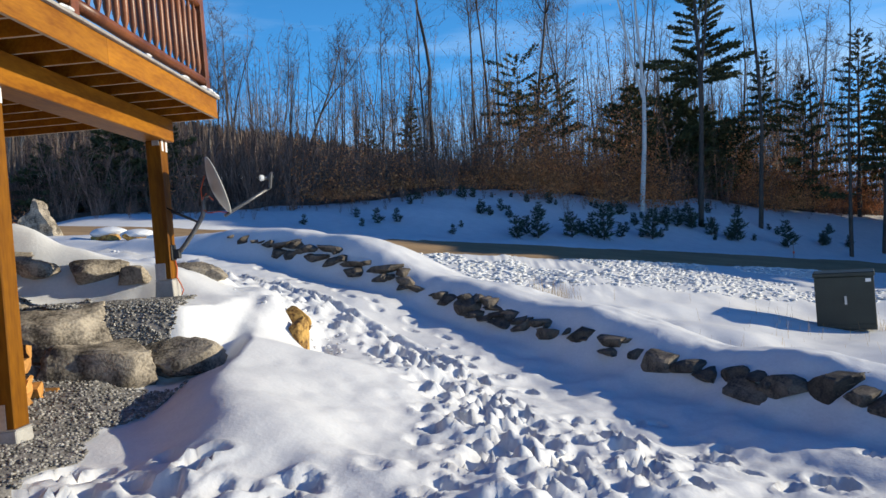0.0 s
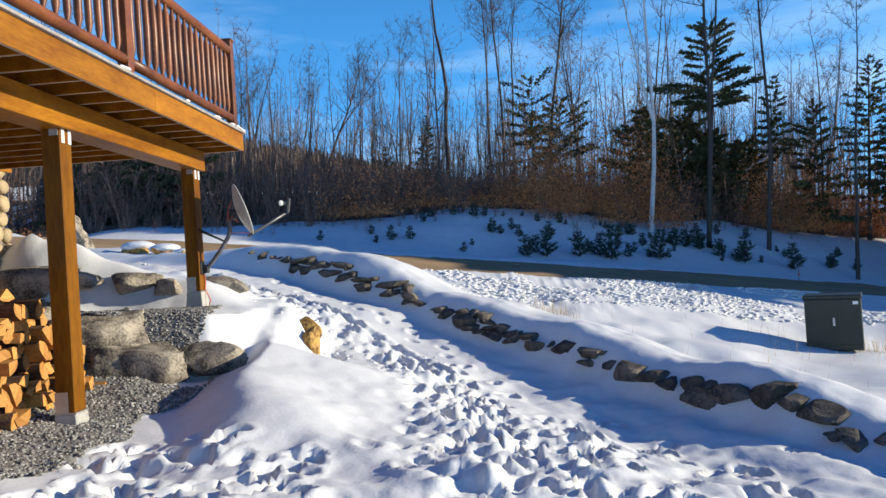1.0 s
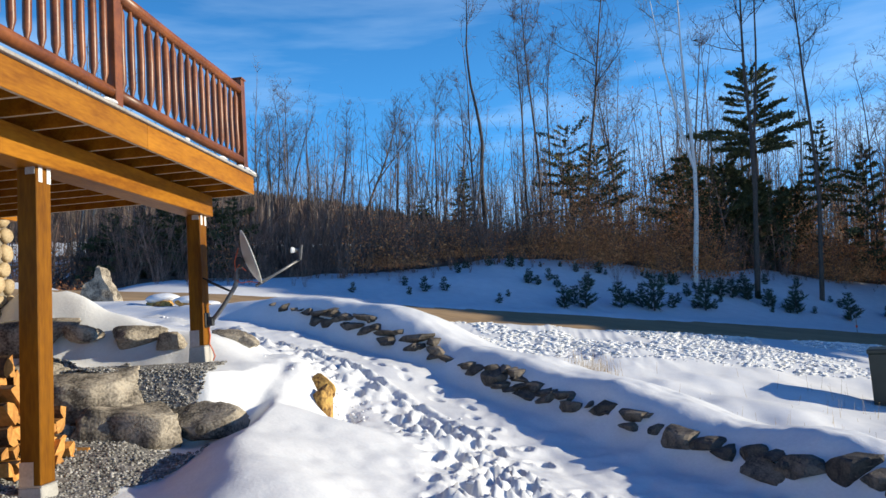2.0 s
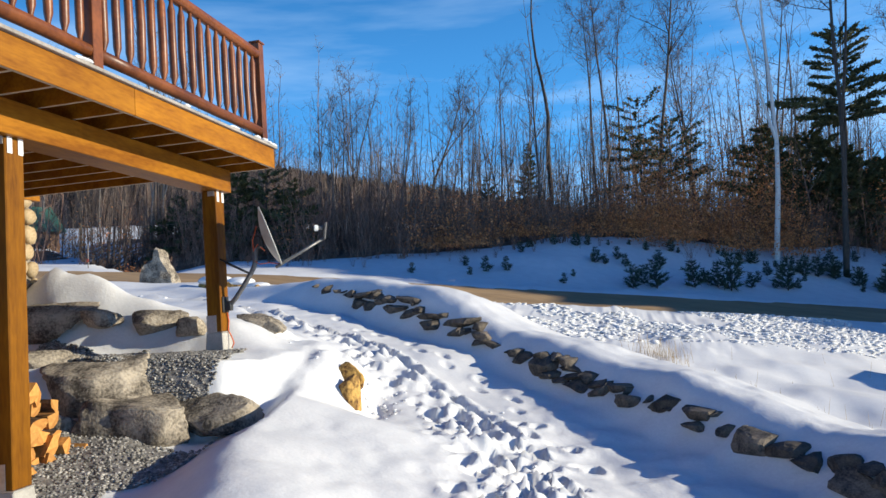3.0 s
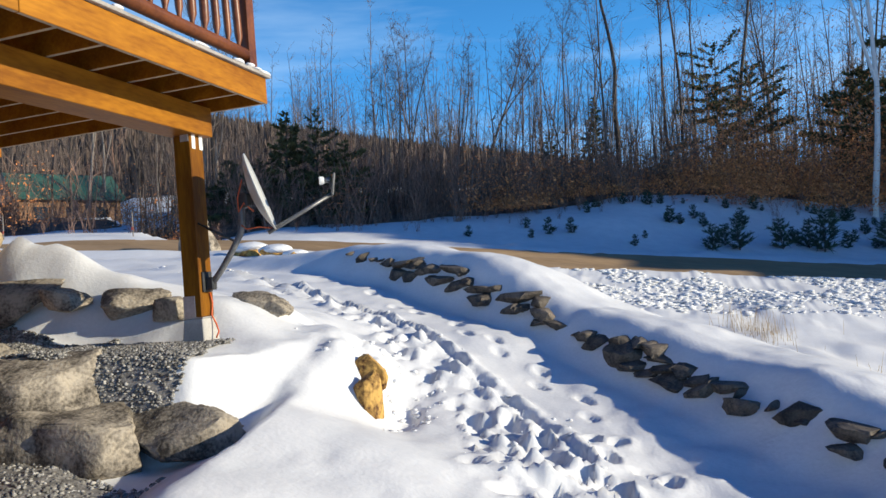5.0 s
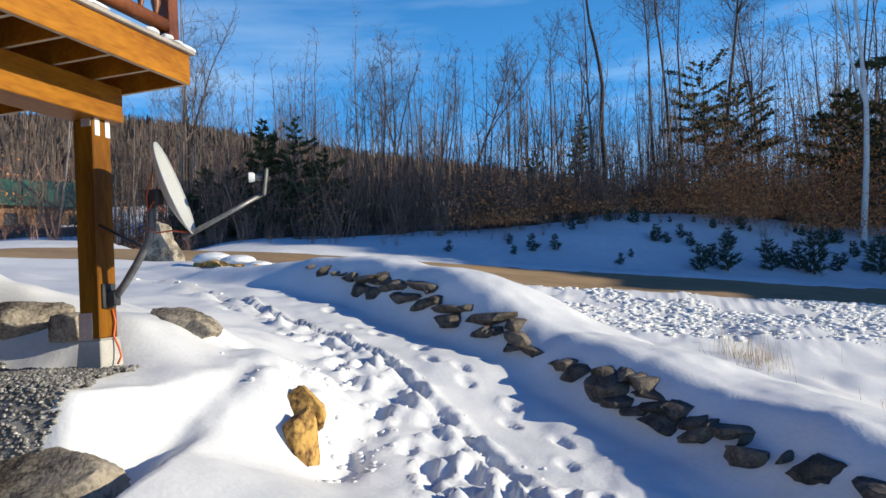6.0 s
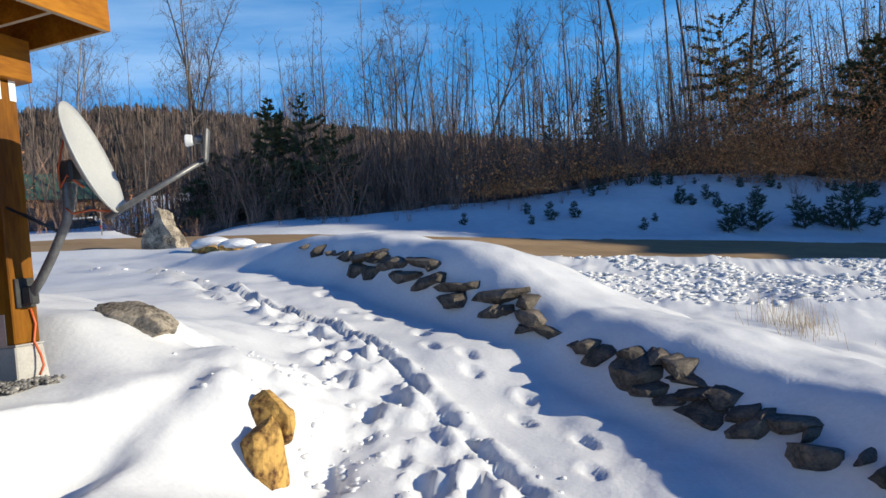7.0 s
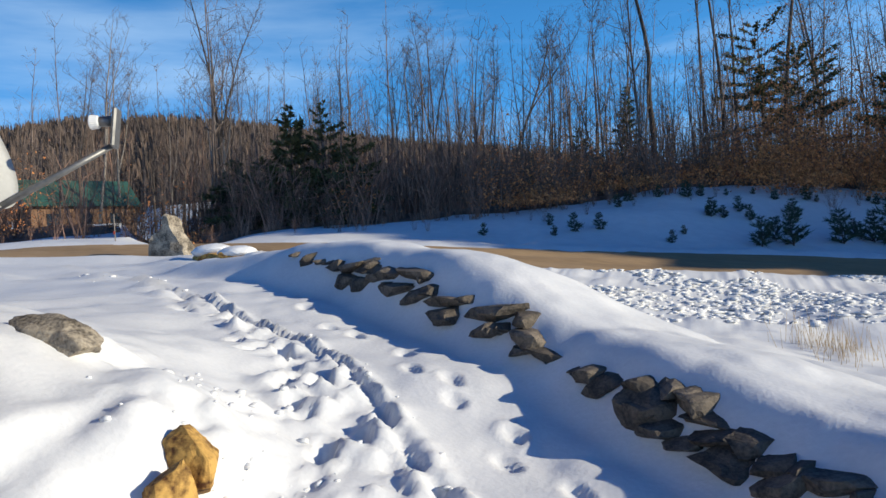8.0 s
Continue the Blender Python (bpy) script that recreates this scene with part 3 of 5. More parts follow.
for py, top in ((-0.44, 0), (-3.59, 0), (-6.74, 0)):
    low = {-0.44: 1.28, -3.59: 0.25, -6.74: 0.1}[py] - 3.29
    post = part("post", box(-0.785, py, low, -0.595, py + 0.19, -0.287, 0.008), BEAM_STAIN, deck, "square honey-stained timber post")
    part("base_bracket", box(-0.79, py - 0.005, low, -0.66, py, low + 0.20, 0.001), GALV, post)
    part("base_plate", box(-0.80, py - 0.012, low - 0.012, -0.58, py + 0.202, low - 0.001, 0.001), GALV, post)
    part("strap", box(-0.70, py - 0.006, -0.35, -0.61, py - 0.001, -0.02, 0.001), GALV, post, "pale steel strap")
    for q in (py + 0.02, py + 0.13):
        part("strap", box(-0.594, q, -0.42, -0.588, q + 0.05, -0.21, 0.001), WHITE, post, "pale steel strap")
RAILX = -0.11
for py in (-0.11, -3.16, -6.2):
    rp = part("rail_post", box(RAILX - 0.06, py - 0.06, 0.284, RAILX + 0.06, py + 0.06, 1.60, 0.006), LOGRAIL, deck)
    part("post_cap", box(RAILX - 0.075, py - 0.075, 1.601, RAILX + 0.075, py + 0.075, 1.625, 0.005), LOGRAIL, rp)
rl = random.Random(3)
for a, b in ((-3.10, -0.17), (-6.14, -3.22), (-7.1, -6.26)):
    for z, r in ((0.46, 0.06), (1.46, 0.065)):
        part("log_rail", sweep([(RAILX + 0.004 * rl.uniform(-1, 1), a + (b - a) * k / 6, z + 0.006 * rl.uniform(-1, 1)) for k in range(7)], [r * rl.uniform(0.93, 1.05) for _ in range(7)], 10), LOGRAIL, deck)
    n = max(2, round((b - a) / 0.175))
    for k in range(n):
        y = a + (b - a) * (k + 0.5) / n
        r = rl.uniform(0.033, 0.041)
        part("baluster", sweep([(RAILX, y, 0.46), (RAILX, y, 0.54), (RAILX + 0.004, y, 0.61), (RAILX + rl.uniform(-0.006, 0.006), y + rl.uniform(-0.008, 0.008), 0.95), (RAILX, y, 1.30), (RAILX, y, 1.37), (RAILX, y, 1.46)],
             [0.018, 0.02, r, r * 1.05, r, 0.02, 0.018], 8), LOGRAIL, deck)
for py, low in ((7.965, 1.268), (4.815, 0.238), (1.665, 0.088)):
    pier = thing("pier_block", (-3.5, py, low), "pale square concrete pier under a deck post", "pier", "deck piers")
    bm = bmesh.new()
    bmesh.ops.create_cone(bm, cap_ends=True, segments=4, radius1=0.205, radius2=0.150, depth=0.55, matrix=pose(0, 0, -0.277, 0, 0, 45))
    bmesh.ops.bevel(bm, geom=bm.edges[:], offset=0.008, segments=1, affect="EDGES")
    part("block", bm, CONCRETE, pier)

# snow left along the deck's edge
rs = random.Random(8)
for k in range(7):
    y = (8.28, 8.15, 8.02, 7.85, 7.3, 6.35, 4.9)[k]
    size = (rs.uniform(0.05, 0.10), rs.uniform(0.10, 0.22), rs.uniform(0.03, 0.06))
    bm = rock(100 + k, size, 3, 2, 0.08, 0.95)
    ob = part("snow_clump", bm, SNOW, None)
    ob.location = (-2.80, y, 3.572 + size[2] * 0.42)
    tagged(ob, "small lump of snow on the deck edge", "snow", "snow on the deck")

# ---- dish ----
dish = thing("satellite_dish", (-3.405, 7.965, 1.60), "grey satellite dish on a bent mast bolted to a post", "satellite dish")
part("foot_plate", box(0.0, -0.07, -0.09, 0.02, 0.07, 0.10, 0.004), BLACK, dish, "black mounting foot")
part("foot_knuckle", box(0.02, -0.035, -0.075, 0.10, 0.035, 0.045, 0.01), BLACK, dish)
part("mast", sweep([(0.05, 0, -0.03), (0.16, 0.0, 0.08), (0.28, 0.0, 0.23), (0.37, 0.0, 0.36), (0.415, 0.0, 0.43), (0.435, 0, 0.50), (0.44, 0, 0.60), (0.44, 0, 0.78)], [0.030] * 8, 12), DISH_STEEL, dish)
part("stay", sweep([(0.0, 0.06, 0.52), (0.36, 0.01, 0.35)], [0.010, 0.010], 8), BLACK, dish)
part("stay", sweep([(0.0, -0.06, 0.56), (0.36, -0.01, 0.36)], [0.010, 0.010], 8), BLACK, dish)
bm = box(0.41, -0.045, 0.66, 0.53, 0.045, 0.80, 0.015)
part("mount_head", bm, BLACK, dish, "dark bracket behind the dish")
face = Vector((0.88, 0.42, 0.33)).normalized()
turn = face.to_track_quat("Z", "Y").to_matrix().to_4x4()
bm, rings = bmesh.new(), []
RA, RB, DEEP = 0.34, 0.38, 0.085
for side_off in (0.0, -0.012):
    for j in range(9):
        q = j / 8 if side_off == 0.0 else 1 - j / 8
        ring = []
        for k in range(40):
            a = 2 * math.pi * k / 40
            ring.append(bm.verts.new((RA * q * math.cos(a), RB * q * math.sin(a), DEEP * (q * q - 1) + side_off)))
        rings.append(ring)
for a, b in zip(rings, rings[1:]):
    for k in range(40):
        f = bm.faces.new((a[k], a[(k + 1) % 40], b[(k + 1) % 40], b[k]))
        f.smooth = True
bmesh.ops.remove_doubles(bm, verts=bm.verts[:], dist=0.0005)
bmesh.ops.recalc_face_normals(bm, faces=bm.faces[:])
reflector = part("reflector", bm, DISH, dish, "pale grey oval reflector")
reflector.matrix_basis = Matrix.Translation((0.635, 0.04, 0.80)) @ turn
low = Vector((0.635, 0.04, 0.80)) + turn.to_3x3() @ Vector((0, -RB * 0.97, -0.01))
tip = Vector((1.17, 0.44, 0.755))
arm = part("feed_arm", sweep([tuple(low - (tip - low) * 0.12), tuple(low.lerp(tip, 0.5)), tuple(tip)], [0.020, 0.019, 0.017], 8), DISH_STEEL, dish)
stem_plate = box(-0.012, -0.05, -0.02, 0.012, 0.05, 0.20, 0.010)
stem_plate.transform(Matrix.Translation(tip) @ pose(0, 0, 0, 0, 8, 28))
part("feed_bracket", stem_plate, DISH_STEEL, arm, "dark grey upright bracket")
bm = bmesh.new()
bmesh.ops.create_cone(bm, cap_ends=True, segments=20, radius1=0.042, radius2=0.036, depth=0.05)
bmesh.ops.bevel(bm, geom=bm.edges[:], offset=0.006, segments=2, affect="EDGES")
bm.transform(Matrix.Translation((tip.x - 0.085, tip.y - 0.04, tip.z + 0.13)) @ pose(0, 0, 0, 0, 90, 28))
part("feed_horn", bm, WHITE, arm, "white feed horn")
bm = sweep([(tip.x - 0.08, tip.y - 0.04, tip.z + 0.13), (tip.x - 0.01, tip.y, tip.z + 0.13)], [0.026, 0.03], 10)
part("feed_neck", bm, DISH_STEEL, arm)
part("cable", sweep([(0.56, 0.02, 0.62), (0.50, -0.05, 0.70), (0.45, -0.06, 0.62), (0.44, -0.05, 0.75), (0.50, -0.05, 0.92)], [0.007] * 5, 6), CABLE, dish, "orange cable")
part("cable", sweep([tuple(low), (0.62, 0.0, 0.47), (0.50, -0.03, 0.46), (0.45, -0.03, 0.50)], [0.006] * 4, 6), CABLE, dish, "orange cable")
part("cable", sweep([(0.012, 0.03, -0.1), (0.02, 0.05, -0.2), (0.015, 0.03, -0.31), (0.06, 0.03, -0.40), (0.09, 0.02, -0.47), (0.07, 0.0, -0.53)], [0.008] * 6, 6), CABLE, dish, "orange cable")

# ---- firewood ----
def log_mesh(seed):
    r = random.Random(seed)
    n, rad, length = r.choice((2, 3, 3)), r.uniform(0.10, 0.135), r.uniform(0.38, 0.44)
    spread = {2: math.pi, 3: r.uniform(1.5, 2.2)}[n]
    outline = [(0.0, 0.0)] if n == 3 else []
    outline += [(rad * math.cos(a) * r.uniform(0.92, 1.06), rad * math.sin(a) * r.uniform(0.92, 1.06)) for a in np.linspace(0, spread, 6)]
    cx, cy = sum(p[0] for p in outline) / len(outline), sum(p[1] for p in outline) / len(outline)
    bm = bmesh.new()
    rings = [[bm.verts.new((lx, p[0] - cx + off, p[1] - cy)) for p in outline] for lx, off in ((0.0, 0), (-length, r.uniform(-0.01, 0.01)))]
    m = len(outline)
    for k in range(m):
        f = bm.faces.new((rings[0][k], rings[0][(k + 1) % m], rings[1][(k + 1) % m], rings[1][k]))
        split = (n == 3 and k in (0, m - 1)) or (n == 2 and k == m - 1)
        f.material_index = 1 if not split else 0
    bm.faces.new(rings[0][::-1])
    bm.faces.new(rings[1])
    bmesh.ops.recalc_face_normals(bm, faces=bm.faces[:])
    me = bpy.data.meshes.new("log")
    bm.to_mesh(me)
    bm.free()
    me.materials.append(LOG_END)
    me.materials.append(LOG_BARK)
    return me


pile = thing("woodpile", (-3.88, 3.0, float(z_at(-3.9, 4.6))), "stacked split firewood with bright orange cut ends", "woodpile")
logs = [log_mesh(k) for k in range(14)]
rs = random.Random(21)
row, z = 0, 0.06
while z < 1.6:
    y = 0.0 + (row % 2) * 0.06
    while y < 3.05:
        top = 1.52 if y < 0.8 else 1.52 - 0.28 * (y - 0.8) if y < 1.6 else 1.30 - 0.55 * (y - 1.6) if y < 2.5 else 0.80 - 1.3 * (y - 2.5)
        if z < top + rs.uniform(-0.05, 0.05):
            ob = piece("log", rs.choice(logs), pile)
            ob.matrix_basis = pose(rs.uniform(-0.13, 0.09), y + rs.uniform(-0.015, 0.015), z + rs.uniform(-0.012, 0.012), rs.choice((0, 60, 120, 180, 240, 300)) + rs.uniform(-25, 25), rs.uniform(-4, 4), rs.uniform(-9, 9))
        y += rs.uniform(0.135, 0.18)
    z += 0.128
    row += 1

# ---- boulders ----
def boulder(x, y, z, size, seed, turn, label, mat=GRANITE, cuts=9, name="boulder", tilt=0, group="boulders by the deck"):
    ob = part(name, rock(seed, size, cuts + 6, 5, 0.055, 0.70, 0.55) if cuts > 5 else rock(seed, size, 11, 4, 0.035, 0.70, 0.5), mat, None)
    for f in ob.data.polygons:
        f.use_smooth = cuts > 5
    ob.matrix_basis = pose(x, y, z, tilt, 0, turn)
    return tagged(ob, label, "boulder" if mat is not DARKSTONE else "rock", group)


boulder(-3.74, 6.66, 0.34, (1.20, 0.85, 0.80), 5, 15, "large grey granite boulder holding back gravel")
boulder(-2.98, 6.96, 0.42, (0.98, 0.62, 0.48), 9, 20, "flat-topped granite boulder half buried in snow")
boulder(-4.30, 6.82, 0.80, (1.35, 0.85, 0.62), 14, 18, "granite boulder stacked above another")
boulder(-5.10, 6.98, 1.00, (0.90, 0.65, 0.46), 23, -10, "granite boulder beside dark gravel")
boulder(-4.45, 6.45, 0.32, (0.55, 0.50, 0.50), 31, 40, "granite boulder behind the firewood")
boulder(-5.15, 6.35, 0.45, (0.70, 0.60, 0.60), 37, 10, "shaded granite boulder behind the firewood")
boulder(-6.05, 8.00, 1.53, (1.55, 0.55, 0.52), 41, 8, "long dark granite slab capped with snow")
boulder(-5.22, 8.12, 1.55, (0.46, 0.40, 0.28), 47, 0, "small granite rock poking out of snow")
boulder(-4.55, 8.27, 1.45, (0.74, 0.45, 0.34), 53, 5, "granite rock capped with crusty snow")
boulder(-4.05, 8.32, 1.36, (0.46, 0.40, 0.26), 59, 15, "low granite rock in the snow")
boulder(-3.50, 9.00, 1.30, (0.86, 0.50, 0.36), 62, -20, "pale granite rock beside the snowy path")
boulder(-3.92, 8.95, 1.29, (0.60, 0.40, 0.30), 66, 10, "dark lichened granite rock in snow")
boulder(-2.10, 8.63, 0.57, (0.42, 0.38, 0.42), 72, 12, "bright ochre rock split by frost", TANROCK, 5, "rock", 8, "ochre rocks")
boulder(-2.02, 8.38, 0.36, (0.29, 0.34, 0.58), 85, 20, "bright ochre rock at the foot of a snow bank", TANROCK, 5, "rock", -6, "ochre rocks")

# standing stone: a slab with one upright side and a slanting top
bm = bmesh.new()
outline = [(-0.58, -0.3), (-0.56, 0.25), (-0.50, 0.62), (-0.36, 0.86), (-0.12, 0.98), (0.02, 1.28), (0.14, 1.22), (0.26, 0.86), (0.46, 0.48), (0.58, 0.16), (0.56, -0.3)]
rings = [[bm.verts.new((x * s * 0.86, y * 0.7, (z + 0.3) * (0.97 if s < 1 else 1) - 0.3)) for x, z in outline] for y, s in ((-0.36, 0.9), (-0.2, 1.0), (0.2, 1.0), (0.36, 0.85))]
for a, c in zip(rings, rings[1:]):
    for k in range(len(outline)):
        bm.faces.new((a[k], a[(k + 1) % len(outline)], c[(k + 1) % len(outline)], c[k]))
bm.faces.new(rings[0][::-1])
bm.faces.new(rings[-1])
bmesh.ops.recalc_face_normals(bm, faces=bm.faces[:])
bmesh.ops.triangulate(bm, faces=bm.faces[:])
bmesh.ops.subdivide_edges(bm, edges=bm.edges[:], cuts=3, use_grid_fill=True)
for v in bm.verts:
    v.co += 0.07 * noise.noise_vector(v.co * 2.3) + 0.03 * noise.noise_vector(v.co * 7.0)
ob = part("boulder", bm, GRANITE, None)
ob.matrix_basis = pose(-13.5, 21.6, float(z_at(-13.5, 21.6)) - 0.30, 0, 0, 6) @ Matrix.Diagonal((1.32, 1.2, 1.18, 1))
tagged(ob, "tall pointed boulder standing by the road", "boulder", "boulders by the drive")
for k, (x, y, s) in enumerate(((-9.6, 18.4, 0.75), (-8.55, 17.9, 0.65), (-7.9, 17.7, 0.5))):
    ob = boulder(x, y, float(z_at(x, y)) + 0.10, (s * 1.2, s, s * 0.55), 90 + k, 30 * k, "low tan boulder under a cap of snow", TANROCK, 8, "boulder", 0, "boulders by the drive")
    cap = part("snow_mound", rock(95 + k, (s * 1.32, s * 1.1, s * 0.42), 2, 3, 0.03, 0.95), SNOW, None)
    cap.location = (x, y, float(z_at(x, y)) + 0.10 + s * 0.16)
    tagged(cap, "rounded cap of snow on a low boulder", "snow", "snow caps")

# ---- dry-stone wall ----
wall = thing("stone_wall", (0, 0, 0), "low dry-stone wall of dark fieldstones buried in snow", "wall")
FAR_STONES = [(-4.42, 13.9, 0.36, 0.17), (-4.72, 14.1, 0.11, 0.05), (-4.12, 13.76, 0.16, 0.05), (-3.95, 13.69, 0.11, 0.04), (-3.79, 13.57, 0.29, 0.15), (-3.52, 13.4, 0.64, 0.14), (-3.21, 13.26, 0.49, 0.11), (-3.2, 13.33, 0.32, 0.08), (-3.5, 13.26, 0.33, 0.16), (-3.24, 13.13, 0.25, 0.15), (-2.89, 13.06, 0.47, 0.16), (-2.42, 12.84, 0.69, 0.15), (-2.75, 12.87, 0.77, 0.18), (-2.33, 12.62, 0.49, 0.16), (-2.16, 12.57, 0.32, 0.12), (-1.84, 12.35, 0.61, 0.09), (-1.61, 12.27, 0.21, 0.08), (-1.92, 12.26, 0.51, 0.18), (-1.36, 12.05, 0.79, 0.16), (-1.36, 11.92, 0.37, 0.16), (-1.19, 11.89, 0.25, 0.11), (-0.98, 11.91, 0.33, 0.14), (-0.91, 11.73, 0.44, 0.14), (-0.92, 11.63, 0.29, 0.07), (-0.69, 11.52, 0.35, 0.1)]
MID_STONES = [(-0.28, 11.19, 0.32, 0.1), (-0.12, 11.02, 0.41, 0.17), (0.16, 10.85, 0.33, 0.13), (0.35, 10.72, 0.27, 0.12), (0.18, 10.66, 0.48, 0.29), (0.52, 10.57, 0.32, 0.13), (0.6, 10.44, 0.4, 0.11), (0.29, 10.5, 0.3, 0.16), (0.47, 10.36, 0.25, 0.07), (0.65, 10.31, 0.37, 0.09), (0.84, 10.19, 0.27, 0.11), (0.68, 10.15, 0.42, 0.16), (0.97, 10.0, 0.27, 0.09), (1.1, 9.9, 0.17, 0.08), (0.98, 9.88, 0.4, 0.15), (1.26, 9.75, 0.38, 0.1), (1.34, 9.63, 0.11, 0.07), (1.33, 9.47, 0.36, 0.18)]
NEAR_STONES = [(1.6, 9.32, 0.12, 0.06), (1.74, 9.08, 0.37, 0.21), (2.05, 8.73, 0.49, 0.15), (2.02, 8.61, 0.26, 0.09), (2.28, 8.56, 0.07, 0.04), (2.32, 8.29, 0.18, 0.11), (2.47, 8.02, 0.46, 0.3), (2.76, 7.75, 0.44, 0.15), (2.89, 7.47, 0.3, 0.19), (3.13, 7.21, 0.35, 0.16), (3.13, 6.93, 0.57, 0.17), (3.4, 6.63, 0.49, 0.25), (3.29, 6.94, 0.22, 0.08), (3.73, 6.3, 0.42, 0.28), (3.88, 6.24, 0.21, 0.1), (3.88, 6.04, 0.26, 0.12), (4.01, 5.78, 0.49, 0.2), (4.11, 5.31, 0.37, 0.14), (4.35, 5.13, 0.2, 0.13)]
rs = random.Random(5)


def wall_stone(x, y, z, length, height, inset):
    u = (x - y) / 2**0.5
    slope = math.degrees(math.atan(float(wall_line(np.float64(u + 0.2)) - wall_line(np.float64(u - 0.2))) / 0.4))
    st = part("stone", rock(rs.randint(0, 99999), (length, 0.40, height), 10, 3, 0.07, 0.70, 0.5), DARKSTONE, wall)
    st.matrix_basis = pose(x + inset, y + inset, z, rs.uniform(-6, 6), rs.uniform(-4, 12), -45 + slope)


for x, y, length, height in FAR_STONES + MID_STONES + NEAR_STONES:
    z = float(z_at(x, y))
    wall_stone(x, y, z, length * 1.02, height * 1.2 + 0.01, 0.04)
    if length > 0.3 and rs.random() < 0.5:          # smaller stones wedged behind
        along, up = rs.uniform(-0.16, 0.16), rs.uniform(-0.03, 0.05)
        wall_stone(x + along * 0.707, y - along * 0.707, z + up, rs.uniform(0.14, 0.24), rs.uniform(0.08, 0.13), 0.07)

# ---- utility cabinet ----
gz = float(z_at(10.3, 19.4))
cab = thing("utility_cabinet", pose(9.70, 19.05, gz - 0.04, 0, 0, -28), "dark green steel utility cabinet in the snowy field", "cabinet")
HB = -0.2 - gz
part("body", box(0.0, 0.0, 0.0, 1.42, 1.0, HB - 0.10, 0.015), BOXGREEN, cab)
part("lid", box(-0.03, -0.04, HB - 0.098, 1.45, 1.04, HB + 0.02, 0.02), BOXGREEN, cab)
part("sill", box(0.02, -0.012, 0.02, 1.40, -0.001, 0.16, 0.004), BOXGREEN, cab)
part("label_plate", box(1.22, -0.016, HB - 0.25, 1.35, -0.003, HB - 0.16, 0.002), WHITE, cab, "small white label")
part("latch", box(0.70, -0.045, HB * 0.45, 0.76, -0.003, HB * 0.6, 0.006), GALV, cab)


# ---- gravel beds ----
def gravel_bed(name, x0, x1, y0, y1, inside, label, count, seed):
    xs, ys = np.arange(x0, x1, 0.05), np.arange(y0, y1, 0.05)
    X, Y = np.meshgrid(xs, ys)
    Z = z_at(X, Y) + 0.02 + 0.03 * (vnoise(X / 0.06, Y / 0.06, seed) - 0.3)
    keep = inside(X, Y) + 0.9 * fbm(X / 0.35, Y / 0.35, 3, seed) > 0
    Z = np.where(keep, Z, Z - 0.07)
    g = np.arange(X.size).reshape(X.shape)
    q = np.stack([g[:-1, :-1], g[:-1, 1:], g[1:, 1:], g[1:, :-1]], -1).reshape(-1, 4)
    q = q[keep.ravel()[q].any(1)]
    bed = new(name, mesh_from(name, np.stack([X, Y, Z], -1), q, GRAVEL, True))
    tagged(bed, label, "gravel", kind="stuff")
    r = np.random.RandomState(seed)
    px, py = r.uniform(x0, x1, count * 3), r.uniform(y0, y1, count * 3)
    ok = (inside(px, py) + 0.9 * fbm(px / 0.35, py / 0.35, 3, seed)) > -0.12
    px, py = px[ok][:count], py[ok][:count]
    pz = z_at(px, py) + 0.03
    octa = np.array([(1, 0, 0), (-1, 0, 0), (0, 1, 0), (0, -1, 0), (0, 0, 1), (0, 0, -1)], float)
    tri = np.array([(0, 2, 4), (2, 1, 4), (1, 3, 4), (3, 0, 4), (2, 0, 5), (1, 2, 5), (3, 1, 5), (0, 3, 5)])
    n = len(px)
    v = octa[None] * r.uniform(0.6, 1.3, (n, 6, 1)) * (r.uniform(0.010, 0.026, (n, 1, 1)) * np.array([1.2, 1.0, 0.7]))
    a = r.uniform(0, 6.28, n)
    c, s = np.cos(a)[:, None], np.sin(a)[:, None]
    v = np.stack([v[..., 0] * c - v[..., 1] * s, v[..., 0] * s + v[..., 1] * c, v[..., 2]], -1) + np.stack([px, py, pz], -1)[:, None]
    f = (tri[None] + 6 * np.arange(n)[:, None, None]).reshape(-1, 3)
    tagged(new("loose_gravel", mesh_from("loose_gravel", v.reshape(-1, 3), f, PEBBLE)), "loose crushed grey stones", "gravel", kind="stuff")


gravel_bed("gravel_lower", -6.6, -2.4, 2.0, 6.6, lambda X, Y: np.minimum(np.minimum(-2.95 - X + 0.10 * (Y - 4.5), 6.35 - Y) / 0.35, 1), "dark crushed stone under the deck", 15000, 81)
gravel_bed("gravel_upper", -6.0, -2.7, 6.8, 8.3, lambda X, Y: np.minimum(np.minimum(np.minimum((-3.15 - X) / 0.3, (7.98 - Y + 0.06 * (X + 3.5)) / 0.25), (Y - 6.9) / 0.2), 1), "dark crushed stone on the upper shelf", 10000, 87)


